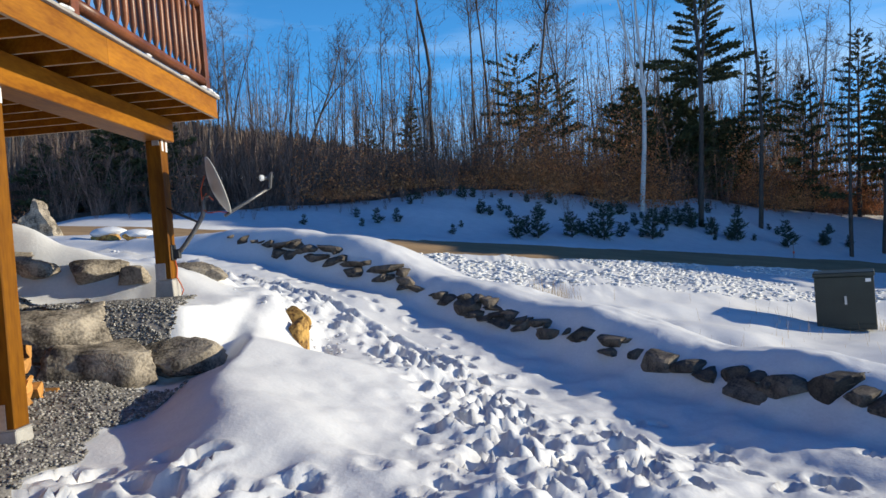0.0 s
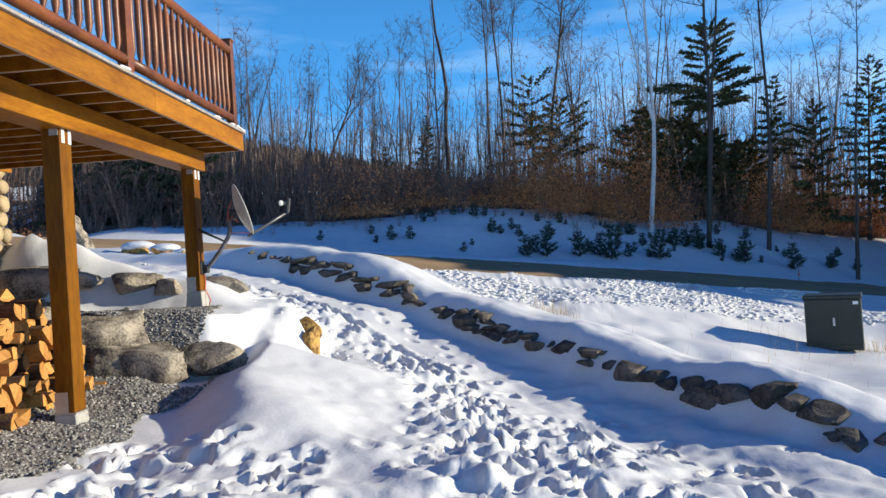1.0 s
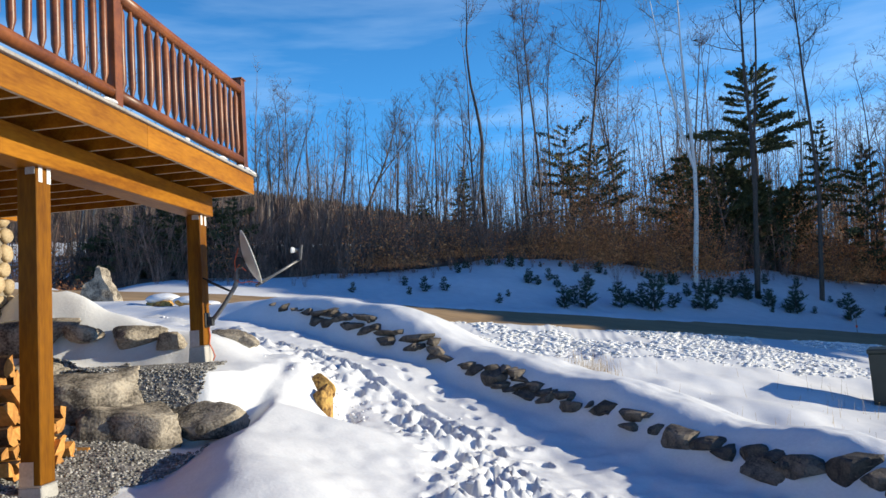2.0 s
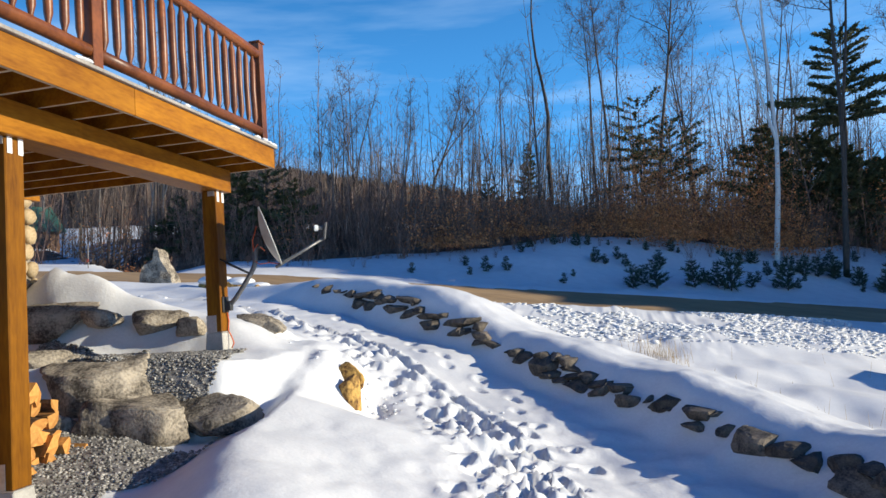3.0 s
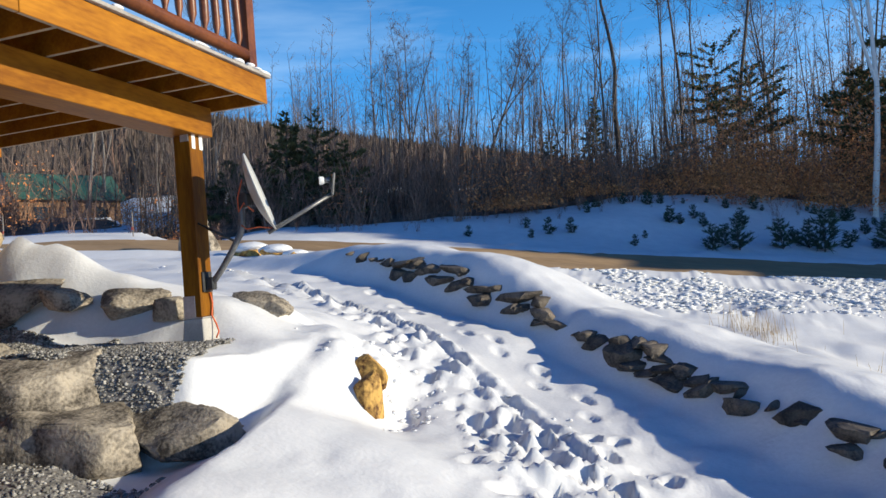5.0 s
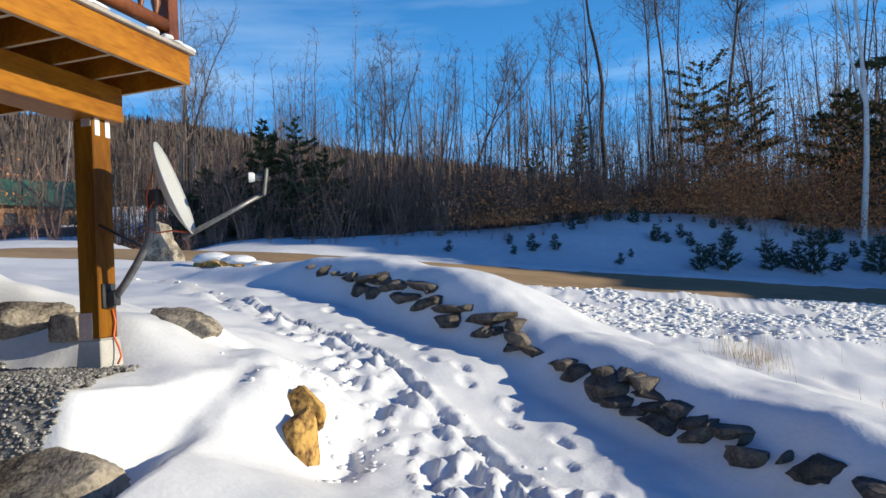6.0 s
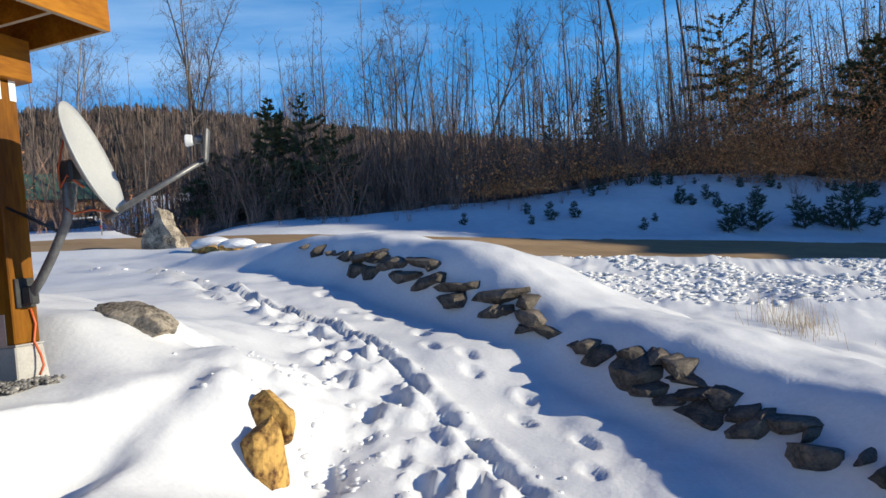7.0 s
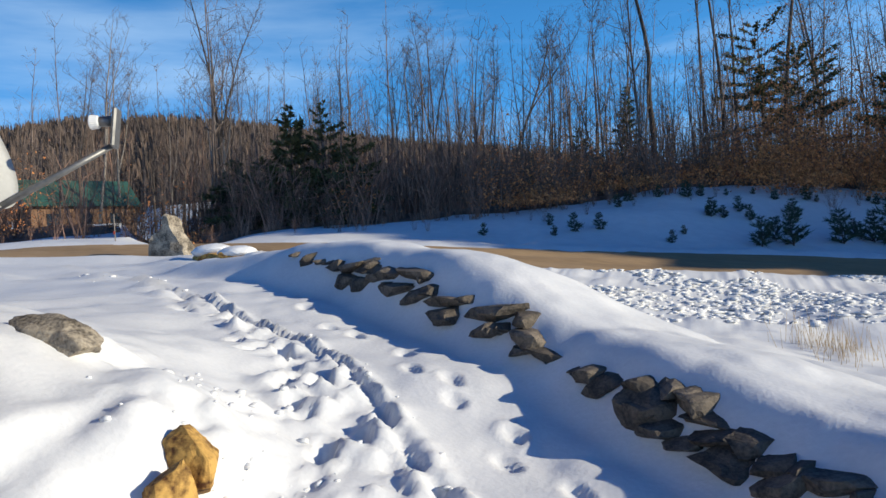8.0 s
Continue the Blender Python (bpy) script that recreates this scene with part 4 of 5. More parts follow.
# ---- plants: tubes for wood, small faces for leaves ----
def tubes(segs, sides):
    """segs: rows of x0 y0 z0 r0 x1 y1 z1 r1."""
    s = np.asarray(segs, float)
    a, ra, b, rb = s[:, 0:3], s[:, 3], s[:, 4:7], s[:, 7]
    d = b - a
    d /= np.linalg.norm(d, axis=1, keepdims=True) + 1e-9
    ref = np.where(np.abs(d[:, 2:3]) > 0.9, np.array([[1.0, 0, 0]]), np.array([[0, 0, 1.0]]))
    e = np.cross(d, ref)
    e /= np.linalg.norm(e, axis=1, keepdims=True) + 1e-9
    f = np.cross(d, e)
    ang = 2 * np.pi * np.arange(sides) / sides
    ring = np.cos(ang)[None, :, None] * e[:, None] + np.sin(ang)[None, :, None] * f[:, None]
    v = np.concatenate([a[:, None] + ring * ra[:, None, None], b[:, None] + ring * rb[:, None, None]], 1)
    k = np.arange(sides)
    q = np.stack([k, (k + 1) % sides, sides + (k + 1) % sides, sides + k], -1)
    faces = (q[None] + 2 * sides * np.arange(len(s))[:, None, None]).reshape(-1, 4)
    return v.reshape(-1, 3), faces


def limb(r, out, p, way, length, radius, steps, wander, rise, end=0.35):
    """Adds a bending limb to out; returns its joints."""
    pts, w = [(p, radius)], way
    for k in range(steps):
        w = w + r.normal(0, wander, 3) + np.array([0, 0, rise])
        w = w / np.linalg.norm(w)
        q, rr = p + w * length / steps, radius * (1 - (1 - end) * (k + 1) / steps)
        out.append((*p, pts[-1][1], *q, rr))
        p = q
        pts.append((p, rr))
    return pts


def bare_tree(seed, height=18.0, radius=0.16, crown=0.5, wide=0.28, dense=1.0, bends=0.03, forks=1, steps=5, fine=True):
    """Trunk, limbs and twigs of a leafless tree, as segments."""
    r = np.random.RandomState(seed)
    trunk, limbs, twigs = [], [], []
    stems = limb(r, trunk, np.array([0, 0, -0.4]), np.array([0, 0, 1.0]), height, radius, 14, bends, 0.02, 0.12)
    for k in range(forks - 1):
        p, rr = stems[5 + 2 * k]
        a = r.uniform(0, 6.28)
        stems += limb(r, trunk, p, np.array([0.3 * math.cos(a), 0.3 * math.sin(a), 1.0]), height * (0.62 - 0.1 * k), rr * 0.75, 9, bends, 0.03, 0.12)
    for p, rr in stems:
        if p[2] < height * crown * r.uniform(0.8, 1.1):
            continue
        for _ in range(max(1, r.poisson(1.9 * dense))):
            a, tilt = r.uniform(0, 6.28), r.uniform(0.6, 1.7)
            w = np.array([math.cos(a), math.sin(a), tilt])
            ll = height * wide * r.uniform(0.4, 1.0) * (1.15 - 0.7 * (p[2] / height - crown) / (1 - crown + 0.01))
            pts = limb(r, limbs, p, w / np.linalg.norm(w), max(ll, 0.6), max(rr * 0.45, 0.018), steps, 0.13, 0.06)
            for q, qr in pts[1:]:
                for _ in range(r.poisson(2.0 * dense)):
                    tw = r.normal(0, 1, 3) + np.array([0, 0, 0.8])
                    sub = limb(r, twigs, q, tw / np.linalg.norm(tw), ll * r.uniform(0.22, 0.45), max(qr * 0.5, 0.011), max(steps - 2, 1), 0.2, 0.08)
                    for t, tr in sub[1:] if fine else ():
                        for _ in range(r.poisson(1.2 * dense)):
                            tw = r.normal(0, 1, 3) + np.array([0, 0, 0.6])
                            limb(r, twigs, t, tw / np.linalg.norm(tw), ll * r.uniform(0.10, 0.24), 0.008, 1, 0.1, 0.1)
    return trunk, limbs, twigs


def conifer(seed, height, wide, low=0.1, droop=0.25, gap=0.42, tuft=0.17, count=26, jag=0.25, thin=0.28, taper=0.8, bare=0.12):
    """Trunk segments and needle sprays of an evergreen."""
    r = np.random.RandomState(seed)
    wood, tips = [], []
    limb(r, wood, np.array([0, 0, -0.3]), np.array([0, 0, 1.0]), height, 0.011 * height + 0.02, 8, 0.01, 0.02, 0.1)
    z = height * low
    while z < height * 0.98:
        q = (z - height * low) / (height * (1 - low))
        reach = r.uniform(0.65, 1.15) * wide * (1 - q) ** taper * (0.55 + 0.45 * min(1, 6 * q + 0.4))
        for a in r.uniform(0, 6.28) + np.arange(5) * 1.257:
            if r.random_sample() < bare:
                continue
            ll = max(reach * r.uniform(1 - jag, 1 + jag), 0.12)
            w = np.array([math.cos(a), math.sin(a), 0.15 - droop * (1 - q) + 0.5 * q])
            start = np.array([0, 0, z + r.uniform(-0.1, 0.1) * gap])
            wood.append((*start, 0.012 * ll + 0.004, *(start + w * ll), 0.004))
            m = max(4, int(count * ll / wide))
            f = r.uniform(0.15, 1.0, m) ** 0.7
            base = start + w[None] * (ll * f)[:, None] + r.normal(0, 0.05 * ll + 0.01, (m, 3)) * np.array([1, 1, 0.4])
            dirn = w[None] * 0.9 + r.normal(0, 0.55, (m, 3))
            dirn /= np.linalg.norm(dirn, axis=1, keepdims=True)
            side = np.cross(dirn, r.normal(0, 1, (m, 3)))
            side /= np.linalg.norm(side, axis=1, keepdims=True)
            size = tuft * r.uniform(0.6, 1.4, (m, 1)) * (0.6 + 0.4 * (1 - q))
            tips.append(np.stack([base - side * size * thin, base + dirn * size, base + side * size * thin], 1))
        z += gap * r.uniform(0.8, 1.2) * (1 - 0.4 * q)
    tips = np.concatenate(tips)
    return wood, tips


def tri_mesh(name, tris, mat):
    return mesh_from(name, tris.reshape(-1, 3), np.arange(len(tris) * 3).reshape(-1, 3), mat)


def tree_kind(seed, mat, **how):
    trunk, limbs, twigs = bare_tree(seed, **how)
    v1, f1 = tubes(limbs, 3)
    v2, f2 = tubes(twigs, 3)
    return (mesh_from("trunk", *tubes(trunk, 8), mat, True), mesh_from("crown", np.concatenate([v1, v2]), np.concatenate([f1, f2 + len(v1)]), TWIG if mat is not BIRCH else PALEBARK))


def plant_tree(kind, x, y, height, lean, base_height, label, group="bare trees at the forest edge", name="tree"):
    z = float(z_at(x, y))
    t = thing(name, Matrix.Translation((x, y, z)), label, "tree", group)
    k = height / base_height
    shear = Matrix.Identity(4)
    shear[0][2] = lean
    m = shear @ Matrix.Rotation((x * 7.3 + y * 3.1) % 6.28, 4, "Z") @ Matrix.Diagonal((k, k, k, 1))
    for nm, me in zip(("trunk", "crown"), kind):
        made = me.copy()
        made.transform(m)
        ob = piece(nm, made, t)
        if nm != "trunk":
            tagged(ob, kind="stuff")
    return t


tall = [tree_kind(200 + k, BARK, crown=0.52 + 0.05 * (k % 3), wide=0.24, radius=0.125, dense=1.15, forks=1 + (k % 3 == 2)) for k in range(5)]
spread_out = tree_kind(230, BARK, crown=0.42, wide=0.42, radius=0.2, dense=1.0, forks=3, bends=0.05)
wide_crowned = [tree_kind(270 + k, PALEBARK if k else BARK, crown=0.46, wide=0.26, radius=0.15, dense=0.8, forks=2, bends=0.04) for k in range(3)]
slim = [tree_kind(240 + k, PALEBARK, crown=0.45, wide=0.20, radius=0.10, dense=1.0) for k in range(3)]

EDGE_TREES = [(-18.3, 71.0, 16.0, 0.043), (-12.3, 72.3, 16.1, 0.058), (-11.0, 75.6, 14.1, 0.052), (-7.7, 70.0, 17.6, 0.055), (-4.9, 73.3, 18.2, 0.042), (-22.6, 64.5, 16.0, 0.035), (-23.0, 68.6, 17.4, 0.042), (1.8, 60.5, 20.5, 0.008), (2.7, 61.4, 24.0, 0.043), (3.6, 62.4, 20.5, 0.067), (6.1, 56.2, 25.5, 0.075), (13.8, 51.8, 18.0, 0.089), (14.7, 43.3, 25.0, 0.067), (19.0, 44.9, 23.5, 0.097), (21.9, 54.6, 16.8, 0.067), (26.1, 52.7, 16.4, 0.062), (22.5, 41.1, 17.6, 0.070), (0.0, 68.5, 11.4, 0.099), (25.9, 43.8, 17.3, 0.088)]
LEFT_TREES = [(-26.6, 40.7, 16.0, 0.117), (-27.6, 41.3, 11.9, 0.225), (-26.4, 40.9, 11.6, 0.052), (-27.1, 46.5, 8.6, 0.050), (-21.5, 55.2, 9.0, 0.143), (-20.9, 58.7, 12.9, 0.054), (-20.3, 61.1, 14.0, 0.091), (-42.5, 46.9, 15.9, 0.054), (-42.8, 49.4, 15.2, 0.043), (-39.7, 49.5, 14.4, 0.061), (-37.1, 49.1, 11.6, 0.049), (-30.4, 63.0, 10.8, 0.082), (-39.7, 42.6, 11.9, 0.082), (-18.2, 64.0, 10.8, 0.056)]
for k, (x, y, h, lean) in enumerate(EDGE_TREES):
    plant_tree(tall[k % 5] if h > 15 else slim[k % 3], x, y, h, lean, 18.0, "tall leafless hardwood with a dark trunk")
for k, (x, y, h, lean) in enumerate(LEFT_TREES):
    plant_tree(wide_crowned[k % 3] if h > 11 else slim[k % 3], x, y, h, lean, 18.0, "slender leafless hardwood above brown woods", "bare trees across the road")
plant_tree(spread_out, 10.5, 69.8, 17.5, 0.072, 18.0, "leafless hardwood with a wide forked crown")
plant_tree(tree_kind(251, BARK, crown=0.55, wide=0.25, radius=0.2, forks=2, bends=0.07), -15.7, 68.6, 17.0, 0.14, 18.0, "dark leaning leafless tree with crooked limbs")
plant_tree(tree_kind(255, BARK, crown=0.78, wide=0.2, radius=0.18, bends=0.075), -2.3, 64.4, 25.0, 0.056, 18.0, "tall tree with a curving bare trunk")
plant_tree(tree_kind(262, BIRCH, crown=0.72, wide=0.2, radius=0.15, forks=2, dense=0.9, bends=0.035), 11.4, 44.2, 20.5, 0.044, 18.0, "white birch with a pale sunlit trunk", "", "birch_tree")


def plant_conifer(x, y, height, lean, seed, wide, label, **how):
    wood, tips = conifer(seed, height, wide, **how)
    t = thing("conifer_tree", Matrix.Translation((x, y, float(z_at(x, y)))), label, "tree", "evergreens in the woods")
    shear = Matrix.Identity(4)
    shear[0][2] = lean
    for nm, me in (("trunk", mesh_from("trunk", *tubes(wood, 5), BARK, True)), ("crown", tri_mesh("crown", tips, NEEDLE))):
        me.transform(shear)
        piece(nm, me, t)


plant_conifer(16.3, 48.0, 14.3, 0.068, 301, 2.9, "dark pine with layered flat boughs above a bare trunk", low=0.57, droop=0.10, gap=0.5, tuft=0.27, count=300, jag=0.5, taper=0.5, bare=0.28)
plant_conifer(22.2, 52.3, 11.9, 0.086, 302, 1.5, "small dark pine above brush", low=0.5, gap=0.6, tuft=0.3, count=80, jag=0.4)
plant_conifer(29.7, 53.1, 14.4, 0.073, 303, 2.8, "dark spruce among bare trees", low=0.3, gap=0.6, tuft=0.3, count=100, jag=0.4)
plant_conifer(5.0, 56.3, 10.4, 0.02, 304, 3.3, "olive-green pine at the forest edge", low=0.28, gap=0.75, tuft=0.30, count=210, jag=0.85, taper=0.45, bare=0.3)
plant_conifer(7.2, 56.8, 8.8, 0.04, 305, 2.9, "yellowish young pine at the forest edge", low=0.08, gap=0.6, tuft=0.3, count=170, jag=0.85, taper=0.45, bare=0.25)
plant_conifer(-18.0, 35.4, 6.0, 0.03, 306, 1.9, "dark pointed spruce in brown woods", low=0.05, gap=0.5, tuft=0.36, count=90, jag=0.5)
plant_conifer(-16.2, 35.5, 6.0, 0.03, 307, 2.1, "dark pointed spruce in brown woods", low=0.1, gap=0.5, tuft=0.28, count=90, jag=0.5)
plant_conifer(-14.6, 35.4, 4.3, 0.03, 308, 2.0, "low bushy hemlock beside the road", low=0.05, gap=0.4, tuft=0.28, count=100, jag=0.5)
plant_conifer(-22.6, 37.0, 3.6, 0.04, 309, 2.2, "low bushy hemlock beside the road", low=0.05, gap=0.4, tuft=0.28, count=100, jag=0.5)
plant_conifer(-19.8, 35.6, 3.4, 0.04, 310, 2.0, "low bushy hemlock beside the road", low=0.05, gap=0.4, tuft=0.28, count=100, jag=0.5)
plant_conifer(15.6, 52.4, 7.6, 0.078, 311, 3.0, "dark hemlock shading the forest floor", low=0.03, gap=0.42, tuft=0.42, count=190, jag=0.55, bare=0.05, taper=0.5)
plant_conifer(18.0, 53.0, 6.6, 0.078, 312, 2.8, "dark hemlock shading the forest floor", low=0.03, gap=0.42, tuft=0.42, count=190, jag=0.55, bare=0.05, taper=0.5)
plant_conifer(21.1, 54.8, 6.4, 0.079, 313, 2.6, "dark hemlock shading the forest floor", low=0.03, gap=0.42, tuft=0.42, count=190, jag=0.55, bare=0.05, taper=0.5)
plant_conifer(-8.2, 63.9, 5.4, 0.02, 314, 2.0, "olive-green young pine in brown brush", low=0.1, gap=0.5, tuft=0.28, count=90, jag=0.5)
plant_conifer(-4.1, 62.3, 7.8, 0.03, 315, 1.6, "slim young pine in brown brush", low=0.1, gap=0.5, tuft=0.35, count=40)
plant_conifer(30.3, 50.5, 12.2, 0.078, 316, 2.4, "dark spruce among bare trees", low=0.25, gap=0.6, tuft=0.3, count=100, jag=0.4)

plant_conifer(25.5, 53.0, 10.0, 0.08, 317, 2.6, "dark hemlock among bare trees", low=0.12, gap=0.6, tuft=0.34, count=130, jag=0.7, taper=0.6, bare=0.2)
plant_conifer(33.5, 56.0, 13.0, 0.08, 318, 3.0, "dark spruce among bare trees", low=0.15, gap=0.6, tuft=0.34, count=130, jag=0.6, taper=0.7, bare=0.15)
plant_conifer(13.2, 54.5, 8.4, 0.07, 319, 2.6, "dark hemlock behind the white birch", low=0.06, gap=0.5, tuft=0.38, count=170, jag=0.7, taper=0.5, bare=0.1)

# young pines on the bank
seedlings = []
for k in range(4):
    wood, tips = conifer(330 + k, 1.0, 0.36, low=0.05, droop=-0.55, gap=0.17, tuft=0.20, count=48, jag=0.6, thin=0.08)
    seedlings.append((mesh_from("stem", *tubes(wood, 4), TWIG), tri_mesh("needles", tips, PINE)))
BANK_PINES = [(-0.39, 33.0, 0.5), (1.1, 37.0, 0.8), (2.26, 38.2, 0.7), (2.7, 34.0, 1.1), (3.84, 34.75, 1.3), (5.68, 35.9, 1.3), (7.43, 36.56, 1.8), (10.43, 38.4, 1.6), (13.86, 42.4, 1.2), (16.1, 41.2, 1.5), (19.0, 41.3, 1.5), (-4.6, 32.1, 0.4), (-3.06, 33.8, 0.7), (-5.06, 33.7, 0.5), (-7.05, 31.0, 0.5), (4.4, 38.6, 0.9), (6.9, 36.9, 1.2), (12.2, 41.8, 1.1), (12.9, 42.1, 1.1), (14.8, 41.8, 1.0), (8.6, 37.8, 0.8), (3.3, 35.2, 0.9), (22.3, 43.5, 0.9), (24.0, 44.0, 0.8)]
rs = random.Random(77)
for _ in range(58):
    x = rs.triangular(-6, 24, 11)
    BANK_PINES.append((x, float(road_y(np.float64(x))) + 5.6 + rs.uniform(0.3, 1.0) * 8, rs.uniform(0.3, 0.8)))
for x, y, h in BANK_PINES:
    me = rs.choice(seedlings)
    t = thing("young_pine", pose(x, y, float(z_at(x, y)) - 0.03, 0, 4, rs.uniform(0, 360)) @ Matrix.Diagonal((h, h, h, 1)), "small dark green pine rooted in the snowy bank", "tree", "young pines on the bank")
    piece("stem", me[0], t)
    piece("needles", me[1], t)

# ---- the woods behind, brush and dead leaves ----
def scatter(n, rnd, lo, hi, start, depth, bias=1.0):
    x = rnd.uniform(lo, hi, n)
    edge = 26.3 + 0.38 * np.clip(x, -60, 60) + 5 + start(x)
    y = edge + depth * rnd.uniform(0, 1, n) ** bias
    return x, y


def edge_start(x):
    return np.interp(x, [-60, -25, -12, 0, 10, 25, 60], [7, 7, 5.0, 8.5, 9.0, 10.5, 12])


def woods(name, seed, n, kinds, lo, hi, depth, hmin, hmax, mat, label, start=2.0, bias=0.8):
    rnd = np.random.RandomState(seed)
    x, y = scatter(n, rnd, lo, hi, lambda v: edge_start(v) + start, depth, bias)
    # a thin place in the trees before the cabin
    thin = (np.abs((x * 40 + (y - 8) * 46) / 61.0) < 5.5) & (x < -14) & (x > -46) & (hmin > 1.0) & (rnd.uniform(0, 1, n) < 0.88)
    x, y = x[~thin], y[~thin]
    n = len(x)
    z = z_at(x, y)
    parts_v, parts_f, count = [], [], 0
    which = rnd.randint(0, len(kinds), n)
    for k, (v, f) in enumerate(kinds):
        ids = np.where(which == k)[0]
        h = rnd.uniform(hmin, hmax, len(ids)) * (0.62 + 0.7 * vnoise(x[ids] / 5.0, y[ids] / 5.0, seed))
        a = rnd.uniform(0, 6.28, len(ids))
        c, s = np.cos(a)[:, None], np.sin(a)[:, None]
        lean = rnd.normal(0.055, 0.035, len(ids))[:, None]
        vv = np.stack([(v[None, :, 0] * c - v[None, :, 1] * s) * h[:, None] + lean * v[None, :, 2] * h[:, None] + x[ids][:, None],
                       (v[None, :, 0] * s + v[None, :, 1] * c) * h[:, None] + y[ids][:, None], v[None, :, 2] * h[:, None] + z[ids][:, None]], -1)
        ff = f[None] + (count + len(v) * np.arange(len(ids)))[:, None, None]
        count += len(v) * len(ids)
        parts_v.append(vv.reshape(-1, 3))
        parts_f.append(ff.reshape(-1, f.shape[1]))
    tagged(new(name, mesh_from(name, np.concatenate(parts_v), np.concatenate(parts_f), mat)), label, "woods", kind="stuff")


def slivers(segs, seed):
    """One thin face a twig, for wood far off."""
    s = np.asarray(segs, float)
    a, ra, b, rb = s[:, 0:3], s[:, 3:4], s[:, 4:7], s[:, 7:8]
    e = np.cross(b - a, np.random.RandomState(seed).normal(0, 1, a.shape))
    e /= np.linalg.norm(e, axis=1, keepdims=True) + 1e-9
    v = np.stack([a - e * ra, a + e * ra, b + e * rb, b - e * rb], 1)
    return v.reshape(-1, 3), np.arange(4 * len(s)).reshape(-1, 4)


def light_kind(seed, **how):
    a, b, c = bare_tree(seed, height=16.0, **how)
    v1, f1 = tubes(np.array(a) / 16.0, 3)
    v2, f2 = slivers(np.array(b + c) / 16.0, seed)
    return np.concatenate([v1, v2]), np.concatenate([f1, f2 + len(v1)])


tall_kinds = [light_kind(400 + k, radius=0.11, crown=0.30, wide=0.20, dense=0.9, steps=3, fine=False) for k in range(7)]
woods("far_woods", 41, 640, tall_kinds, -80, 40, 50, 8.5, 15.0, WOODS, "dense leafless grey-brown hardwoods", 6.0)
woods("dense_woods", 42, 230, tall_kinds, 13, 44, 26, 10.0, 17.0, WOODS, "dense leafless grey-brown hardwoods", 7.0)
woods("young_woods", 46, 420, tall_kinds, -50, 42, 30, 4.5, 9.0, WOODS, "dense young grey-brown hardwoods", 3.0)
hazy_kinds = [light_kind(460 + k, radius=0.06, crown=0.22, wide=0.26, dense=1.0, steps=3, fine=True) for k in range(5)]
woods("twiggy_woods", 44, 260, hazy_kinds, -70, 42, 36, 4.0, 9.0, WOODS, "grey haze of fine bare twigs", 4.0)
sapling_kinds = [light_kind(420 + k, radius=0.12, crown=0.10, wide=0.30, dense=0.8, steps=3, fine=False) for k in range(6)]
woods("saplings", 43, 480, sapling_kinds, -75, 36, 20, 3.0, 8.0, BRUSH, "thin brown saplings along the forest edge", 0.5, 0.7)


def shrub_kind(seed):
    r, out = np.random.RandomState(seed), []
    for _ in range(15):
        a = r.uniform(0, 6.28)
        pts = limb(r, out, np.array([r.normal(0, 0.06), r.normal(0, 0.06), -0.05]), np.array([0.3 * math.cos(a), 0.3 * math.sin(a), 1.0]), r.uniform(0.6, 1.1), 0.006, 3, 0.11, 0.08)
        for q, _ in pts[1:]:
            tw = r.normal(0, 1, 3) + np.array([0, 0, 0.9])
            limb(r, out, q, tw / np.linalg.norm(tw), r.uniform(0.15, 0.4), 0.004, 1, 0.1, 0.1)
    return slivers(out, seed)


shrub_kinds = [shrub_kind(440 + k) for k in range(6)]
woods("brush", 47, 1900, shrub_kinds, -75, 36, 14, 1.2, 3.6, BRUSH, "reddish-brown brush along the forest edge", -0.3, 0.75)
woods("low_brush", 48, 260, shrub_kinds, -40, 34, 6, 0.4, 1.1, BRUSH, "thin brown twigs poking out of the snowy bank", -3.5, 0.4)

# brown litter under the trees
fx = np.arange(-110, 111, 1.0)
fw = np.concatenate([np.arange(0, 12, 0.8), np.arange(12, 80, 4.0)])
FX, FW = np.meshgrid(fx, fw)
FY = 26.3 + 0.38 * np.clip(FX, -60, 60) + 5 + edge_start(FX) + 2.2 + 2.5 * fbm(FX / 3, FX * 0 + 1, 3, 14) + FW
FZ = z_at(FX, FY) + 0.06 + 0.10 * vnoise(FX / 0.9, FY / 0.9, 15) - 0.2 * (FW < 0.1)
g3 = np.arange(FX.size).reshape(FX.shape)
fq = np.stack([g3[:-1, :-1], g3[:-1, 1:], g3[1:, 1:], g3[1:, :-1]], -1).reshape(-1, 4)
tagged(new("forest_floor", mesh_from("forest_floor", np.stack([FX, FY, FZ], -1), fq, LITTER, True)), "brown leaf litter under the trees", "forest floor", kind="structure")

# treetops on the distant ridge
rnd = np.random.RandomState(45)
n = 80000
tx, ty = rnd.uniform(-640, 40, n), rnd.uniform(110, 400, n)
tz = z_at(tx, ty)
far = tz - field_z(tx, ty) > 9
tx, ty, tz = tx[far], ty[far], tz[far]
n = len(tx)
th = rnd.uniform(6, 12, n)
b0 = np.stack([tx, ty, tz - 1], -1)
sp = rnd.uniform(1.0, 2.2, (n, 1))
ang = rnd.uniform(0, 3.14, n)
sd = np.stack([np.cos(ang), np.sin(ang), np.zeros(n)], -1)
up = np.stack([rnd.normal(0, 0.6, n), rnd.normal(0, 0.6, n), th], -1)
quad = np.stack([b0 - sd * sp, b0 + sd * sp, b0 + up + sd * sp * 0.06, b0 + up - sd * sp * 0.06], 1)
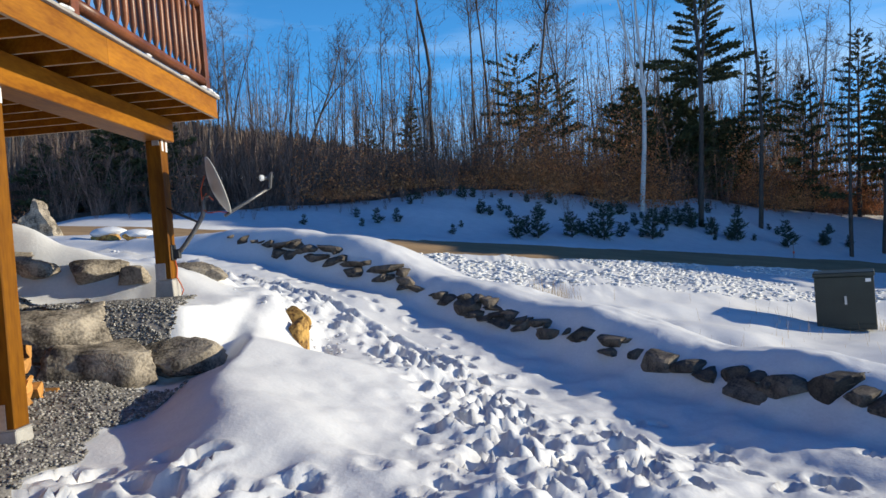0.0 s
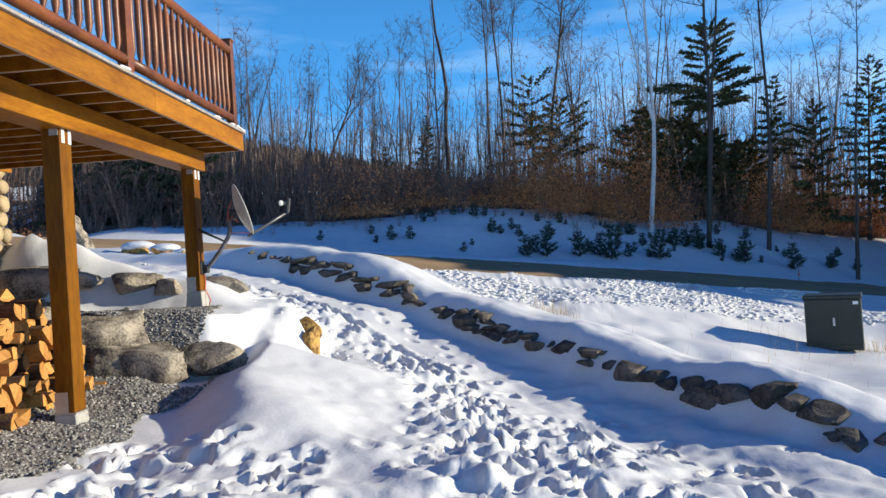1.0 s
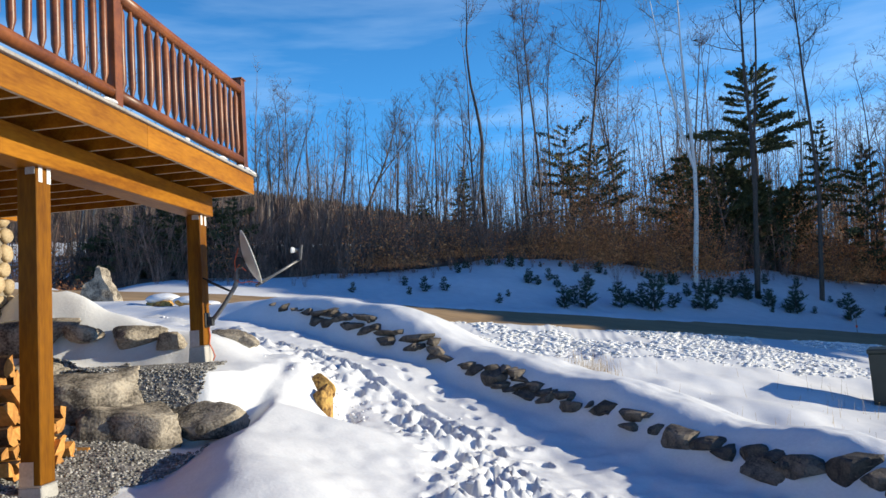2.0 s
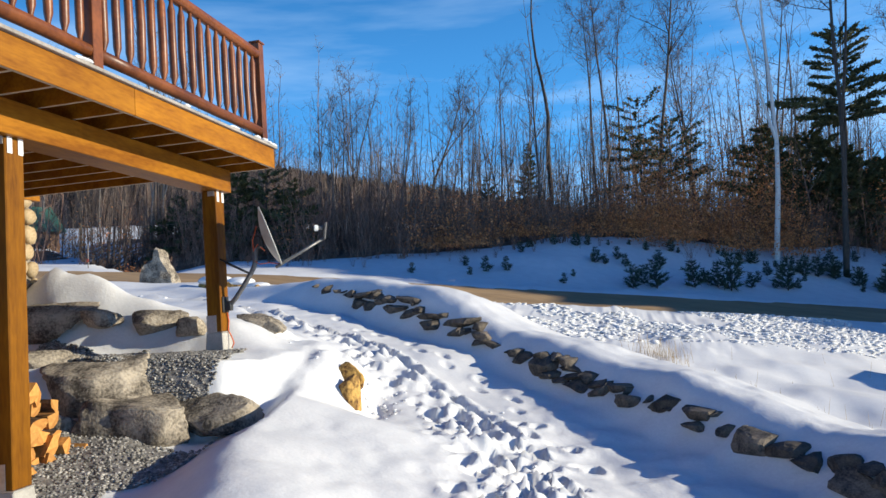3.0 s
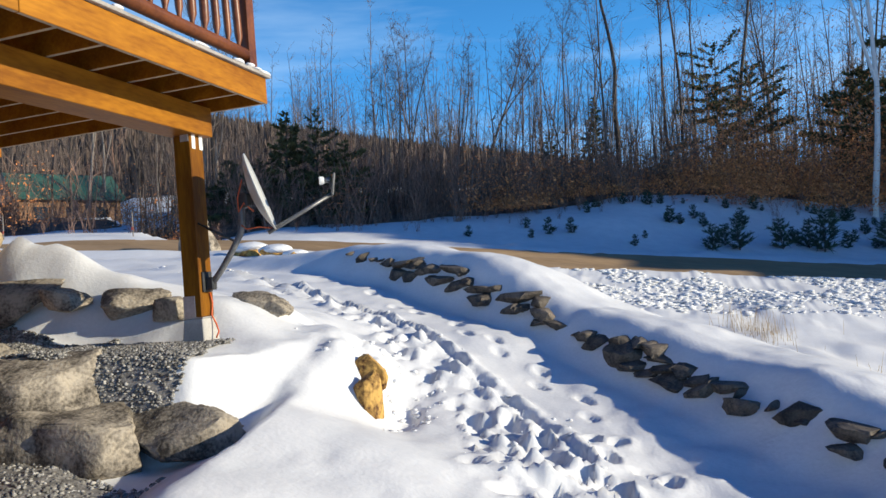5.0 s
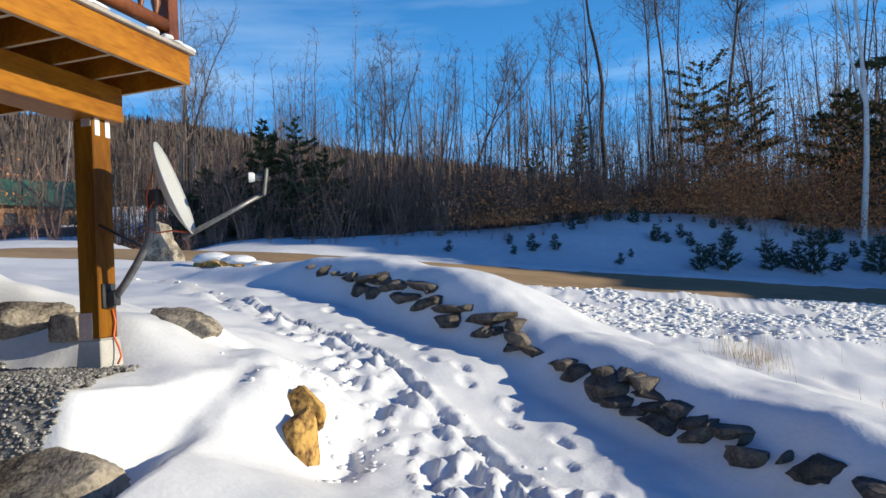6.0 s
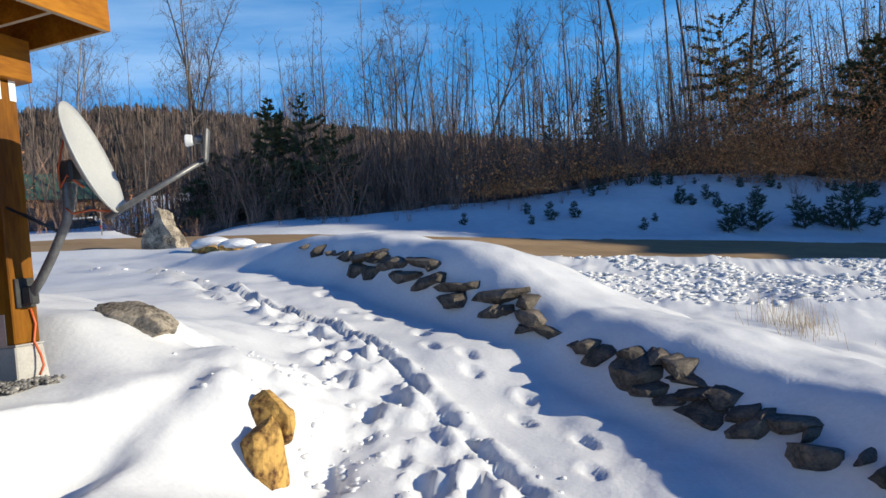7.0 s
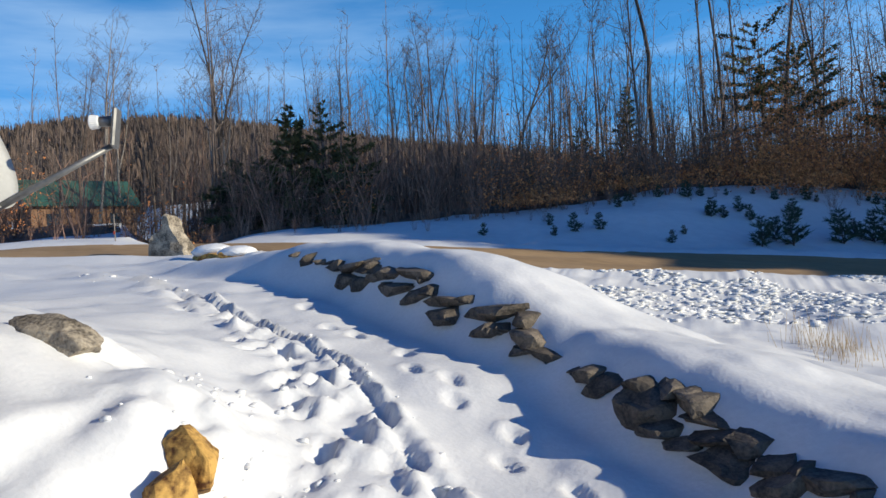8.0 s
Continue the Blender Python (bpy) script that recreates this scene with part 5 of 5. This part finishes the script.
tagged(new("ridge_woods", mesh_from("ridge_woods", quad.reshape(-1, 3), np.arange(n * 4).reshape(-1, 4), RIDGE)), "distant brown wooded ridge", "woods", kind="stuff")

# tall evergreens added out of view to the right, to shade the bank
ever = []
for k in range(3):
    wood, tips = conifer(450 + k, 18.0, 4.2, low=0.06, droop=0.2, gap=1.2, tuft=2.1, count=14)
    ever.append((tips.reshape(-1, 3) / 18.0, np.arange(len(tips) * 3).reshape(-1, 3)))
rnd = np.random.RandomState(49)
sx = rnd.uniform(36, 74, 560)
sy = 0.08 * sx + rnd.uniform(33.8, 43, 560)
clear = (np.abs(road_d(sx, sy) - 2.1) > 3.8) & (sx > 15 + 0.60 * (sy + 2.0))
sx, sy = sx[clear], sy[clear]
sv, sf, count = [], [], 0
for k, (x, y) in enumerate(zip(sx, sy)):
    v, f = ever[k % 3]
    h = rnd.uniform(27, 33)
    sv.append(v * h + np.array([x, y, float(z_at(x, y))]))
    sf.append(f + count)
    count += len(v)
tagged(new("evergreen_stand", mesh_from("evergreen_stand", np.concatenate(sv), np.concatenate(sf), NEEDLE)), "unseen dense evergreens added to shade the bank", "woods", kind="stuff")

rnd = np.random.RandomState(51)
cl = 700
cx, cy = scatter(cl, rnd, -40, 36, lambda v: edge_start(v) - 1.0, 5, 0.8)
patch = np.where(np.abs(cx + 5) < 4.5, 0.35, 0) + np.where((cx > 1) & (cx < 14), 1.3, 0) + np.where((cx > 20) & (cx < 33), 1.0, 0) + 0.05
keep = rnd.uniform(0, 1.3, cl) < patch
cx, cy = cx[keep], cy[keep]
per = 260
ch = rnd.uniform(0.4, 1.6, len(cx)) ** 2 * np.where(cx > 1, 3.0, 1.3)
lx = np.repeat(cx, per) + rnd.normal(0, 0.75, len(cx) * per)
ly = np.repeat(cy, per) + rnd.normal(0, 0.75, len(cx) * per)
lz = np.repeat(z_at(cx, cy), per) + np.abs(rnd.normal(0, 0.6, len(cx) * per)) * np.repeat(ch, per) + 0.4
base = np.stack([lx, ly, lz], -1)
d1, d2 = rnd.normal(0, 1, base.shape), rnd.normal(0, 1, base.shape)
d1 /= np.linalg.norm(d1, axis=1, keepdims=True)
d2 /= np.linalg.norm(d2, axis=1, keepdims=True)
size = rnd.uniform(0.07, 0.14, (len(base), 1))
tagged(new("dead_leaves", tri_mesh("dead_leaves", np.stack([base, base + d1 * size, base + d2 * size], 1), LEAF)), "copper-brown dead leaves clinging to low beeches", "leaves", kind="stuff")

# dry grass in the field
def grass(name, x, y, wide, n, tall_, seed):
    r = np.random.RandomState(seed)
    bx, by = x + r.normal(0, wide, n), y + r.normal(0, wide, n)
    b = np.stack([bx, by, z_at(bx, by) - 0.02], -1)
    h = tall_ * r.uniform(0.25, 1.0, n) ** 1.5
    tip = b + np.stack([r.normal(0.03, 0.16, n) * h, r.normal(0, 0.16, n) * h, h], -1)
    tagged(new(name, mesh_from(name, *tubes(np.concatenate([b, np.full((n, 1), 0.004), tip, np.full((n, 1), 0.002)], 1), 3), STRAW)), "dry straw-coloured weeds standing in snow", "grass", kind="stuff")


grass("dry_grass", 2.4, 18.1, 0.38, 150, 0.6, 1)
grass("dry_grass", 11.6, 19.2, 0.5, 140, 0.6, 2)
grass("dry_grass", 9.2, 18.4, 0.8, 40, 0.5, 3)
grass("dry_grass", 6.5, 15.0, 2.0, 60, 0.4, 4)

# far cabin in the trees
cz = float(z_at(-46, 48))
cabin = thing("cabin", pose(-46, 48, cz - 1.0, 0, 0, 62) @ Matrix.Diagonal((0.75, 0.75, 0.75, 1)), "log cabin with a green metal roof among bare trees", "house")
part("wall", box(-5, -3.5, -1, 5, 3.5, 3.2, 0.05), CABIN, cabin)
bm = bmesh.new()
vs = [bm.verts.new(p) for p in ((-5.5, -4.2, 2.9), (5.5, -4.2, 2.9), (5.5, 0, 6.2), (-5.5, 0, 6.2), (5.5, 4.2, 2.9), (-5.5, 4.2, 2.9))]
for f in ((0, 1, 2, 3), (3, 2, 4, 5), (0, 3, 5), (1, 4, 2), (0, 5, 4, 1)):
    bm.faces.new([vs[i] for i in f])
part("roof", bm, ROOFGREEN, cabin, "green metal roof")
for x in (-3, 0, 3):
    w = part("window", box(x - 0.6, -3.56, 0.9, x + 0.6, -3.51, 2.2, 0.01), GLASS, cabin)

# markers by the road
for x, y in ((-24.5, 24.0), (-19.3, 25.3), (17.6, 37.6)):
    st = thing("road_marker", (x, y, float(z_at(x, y)) - 0.1), "thin snow stake beside the road", "stake", "snow stakes")
    part("stake", sweep([(0, 0, 0), (0.02, 0, 1.1)], [0.02, 0.018], 6), PALEBARK, st)
    part("reflector", box(-0.05, -0.03, 0.35, 0.05, -0.02, 0.47, 0.004), PAINT_RED, st)
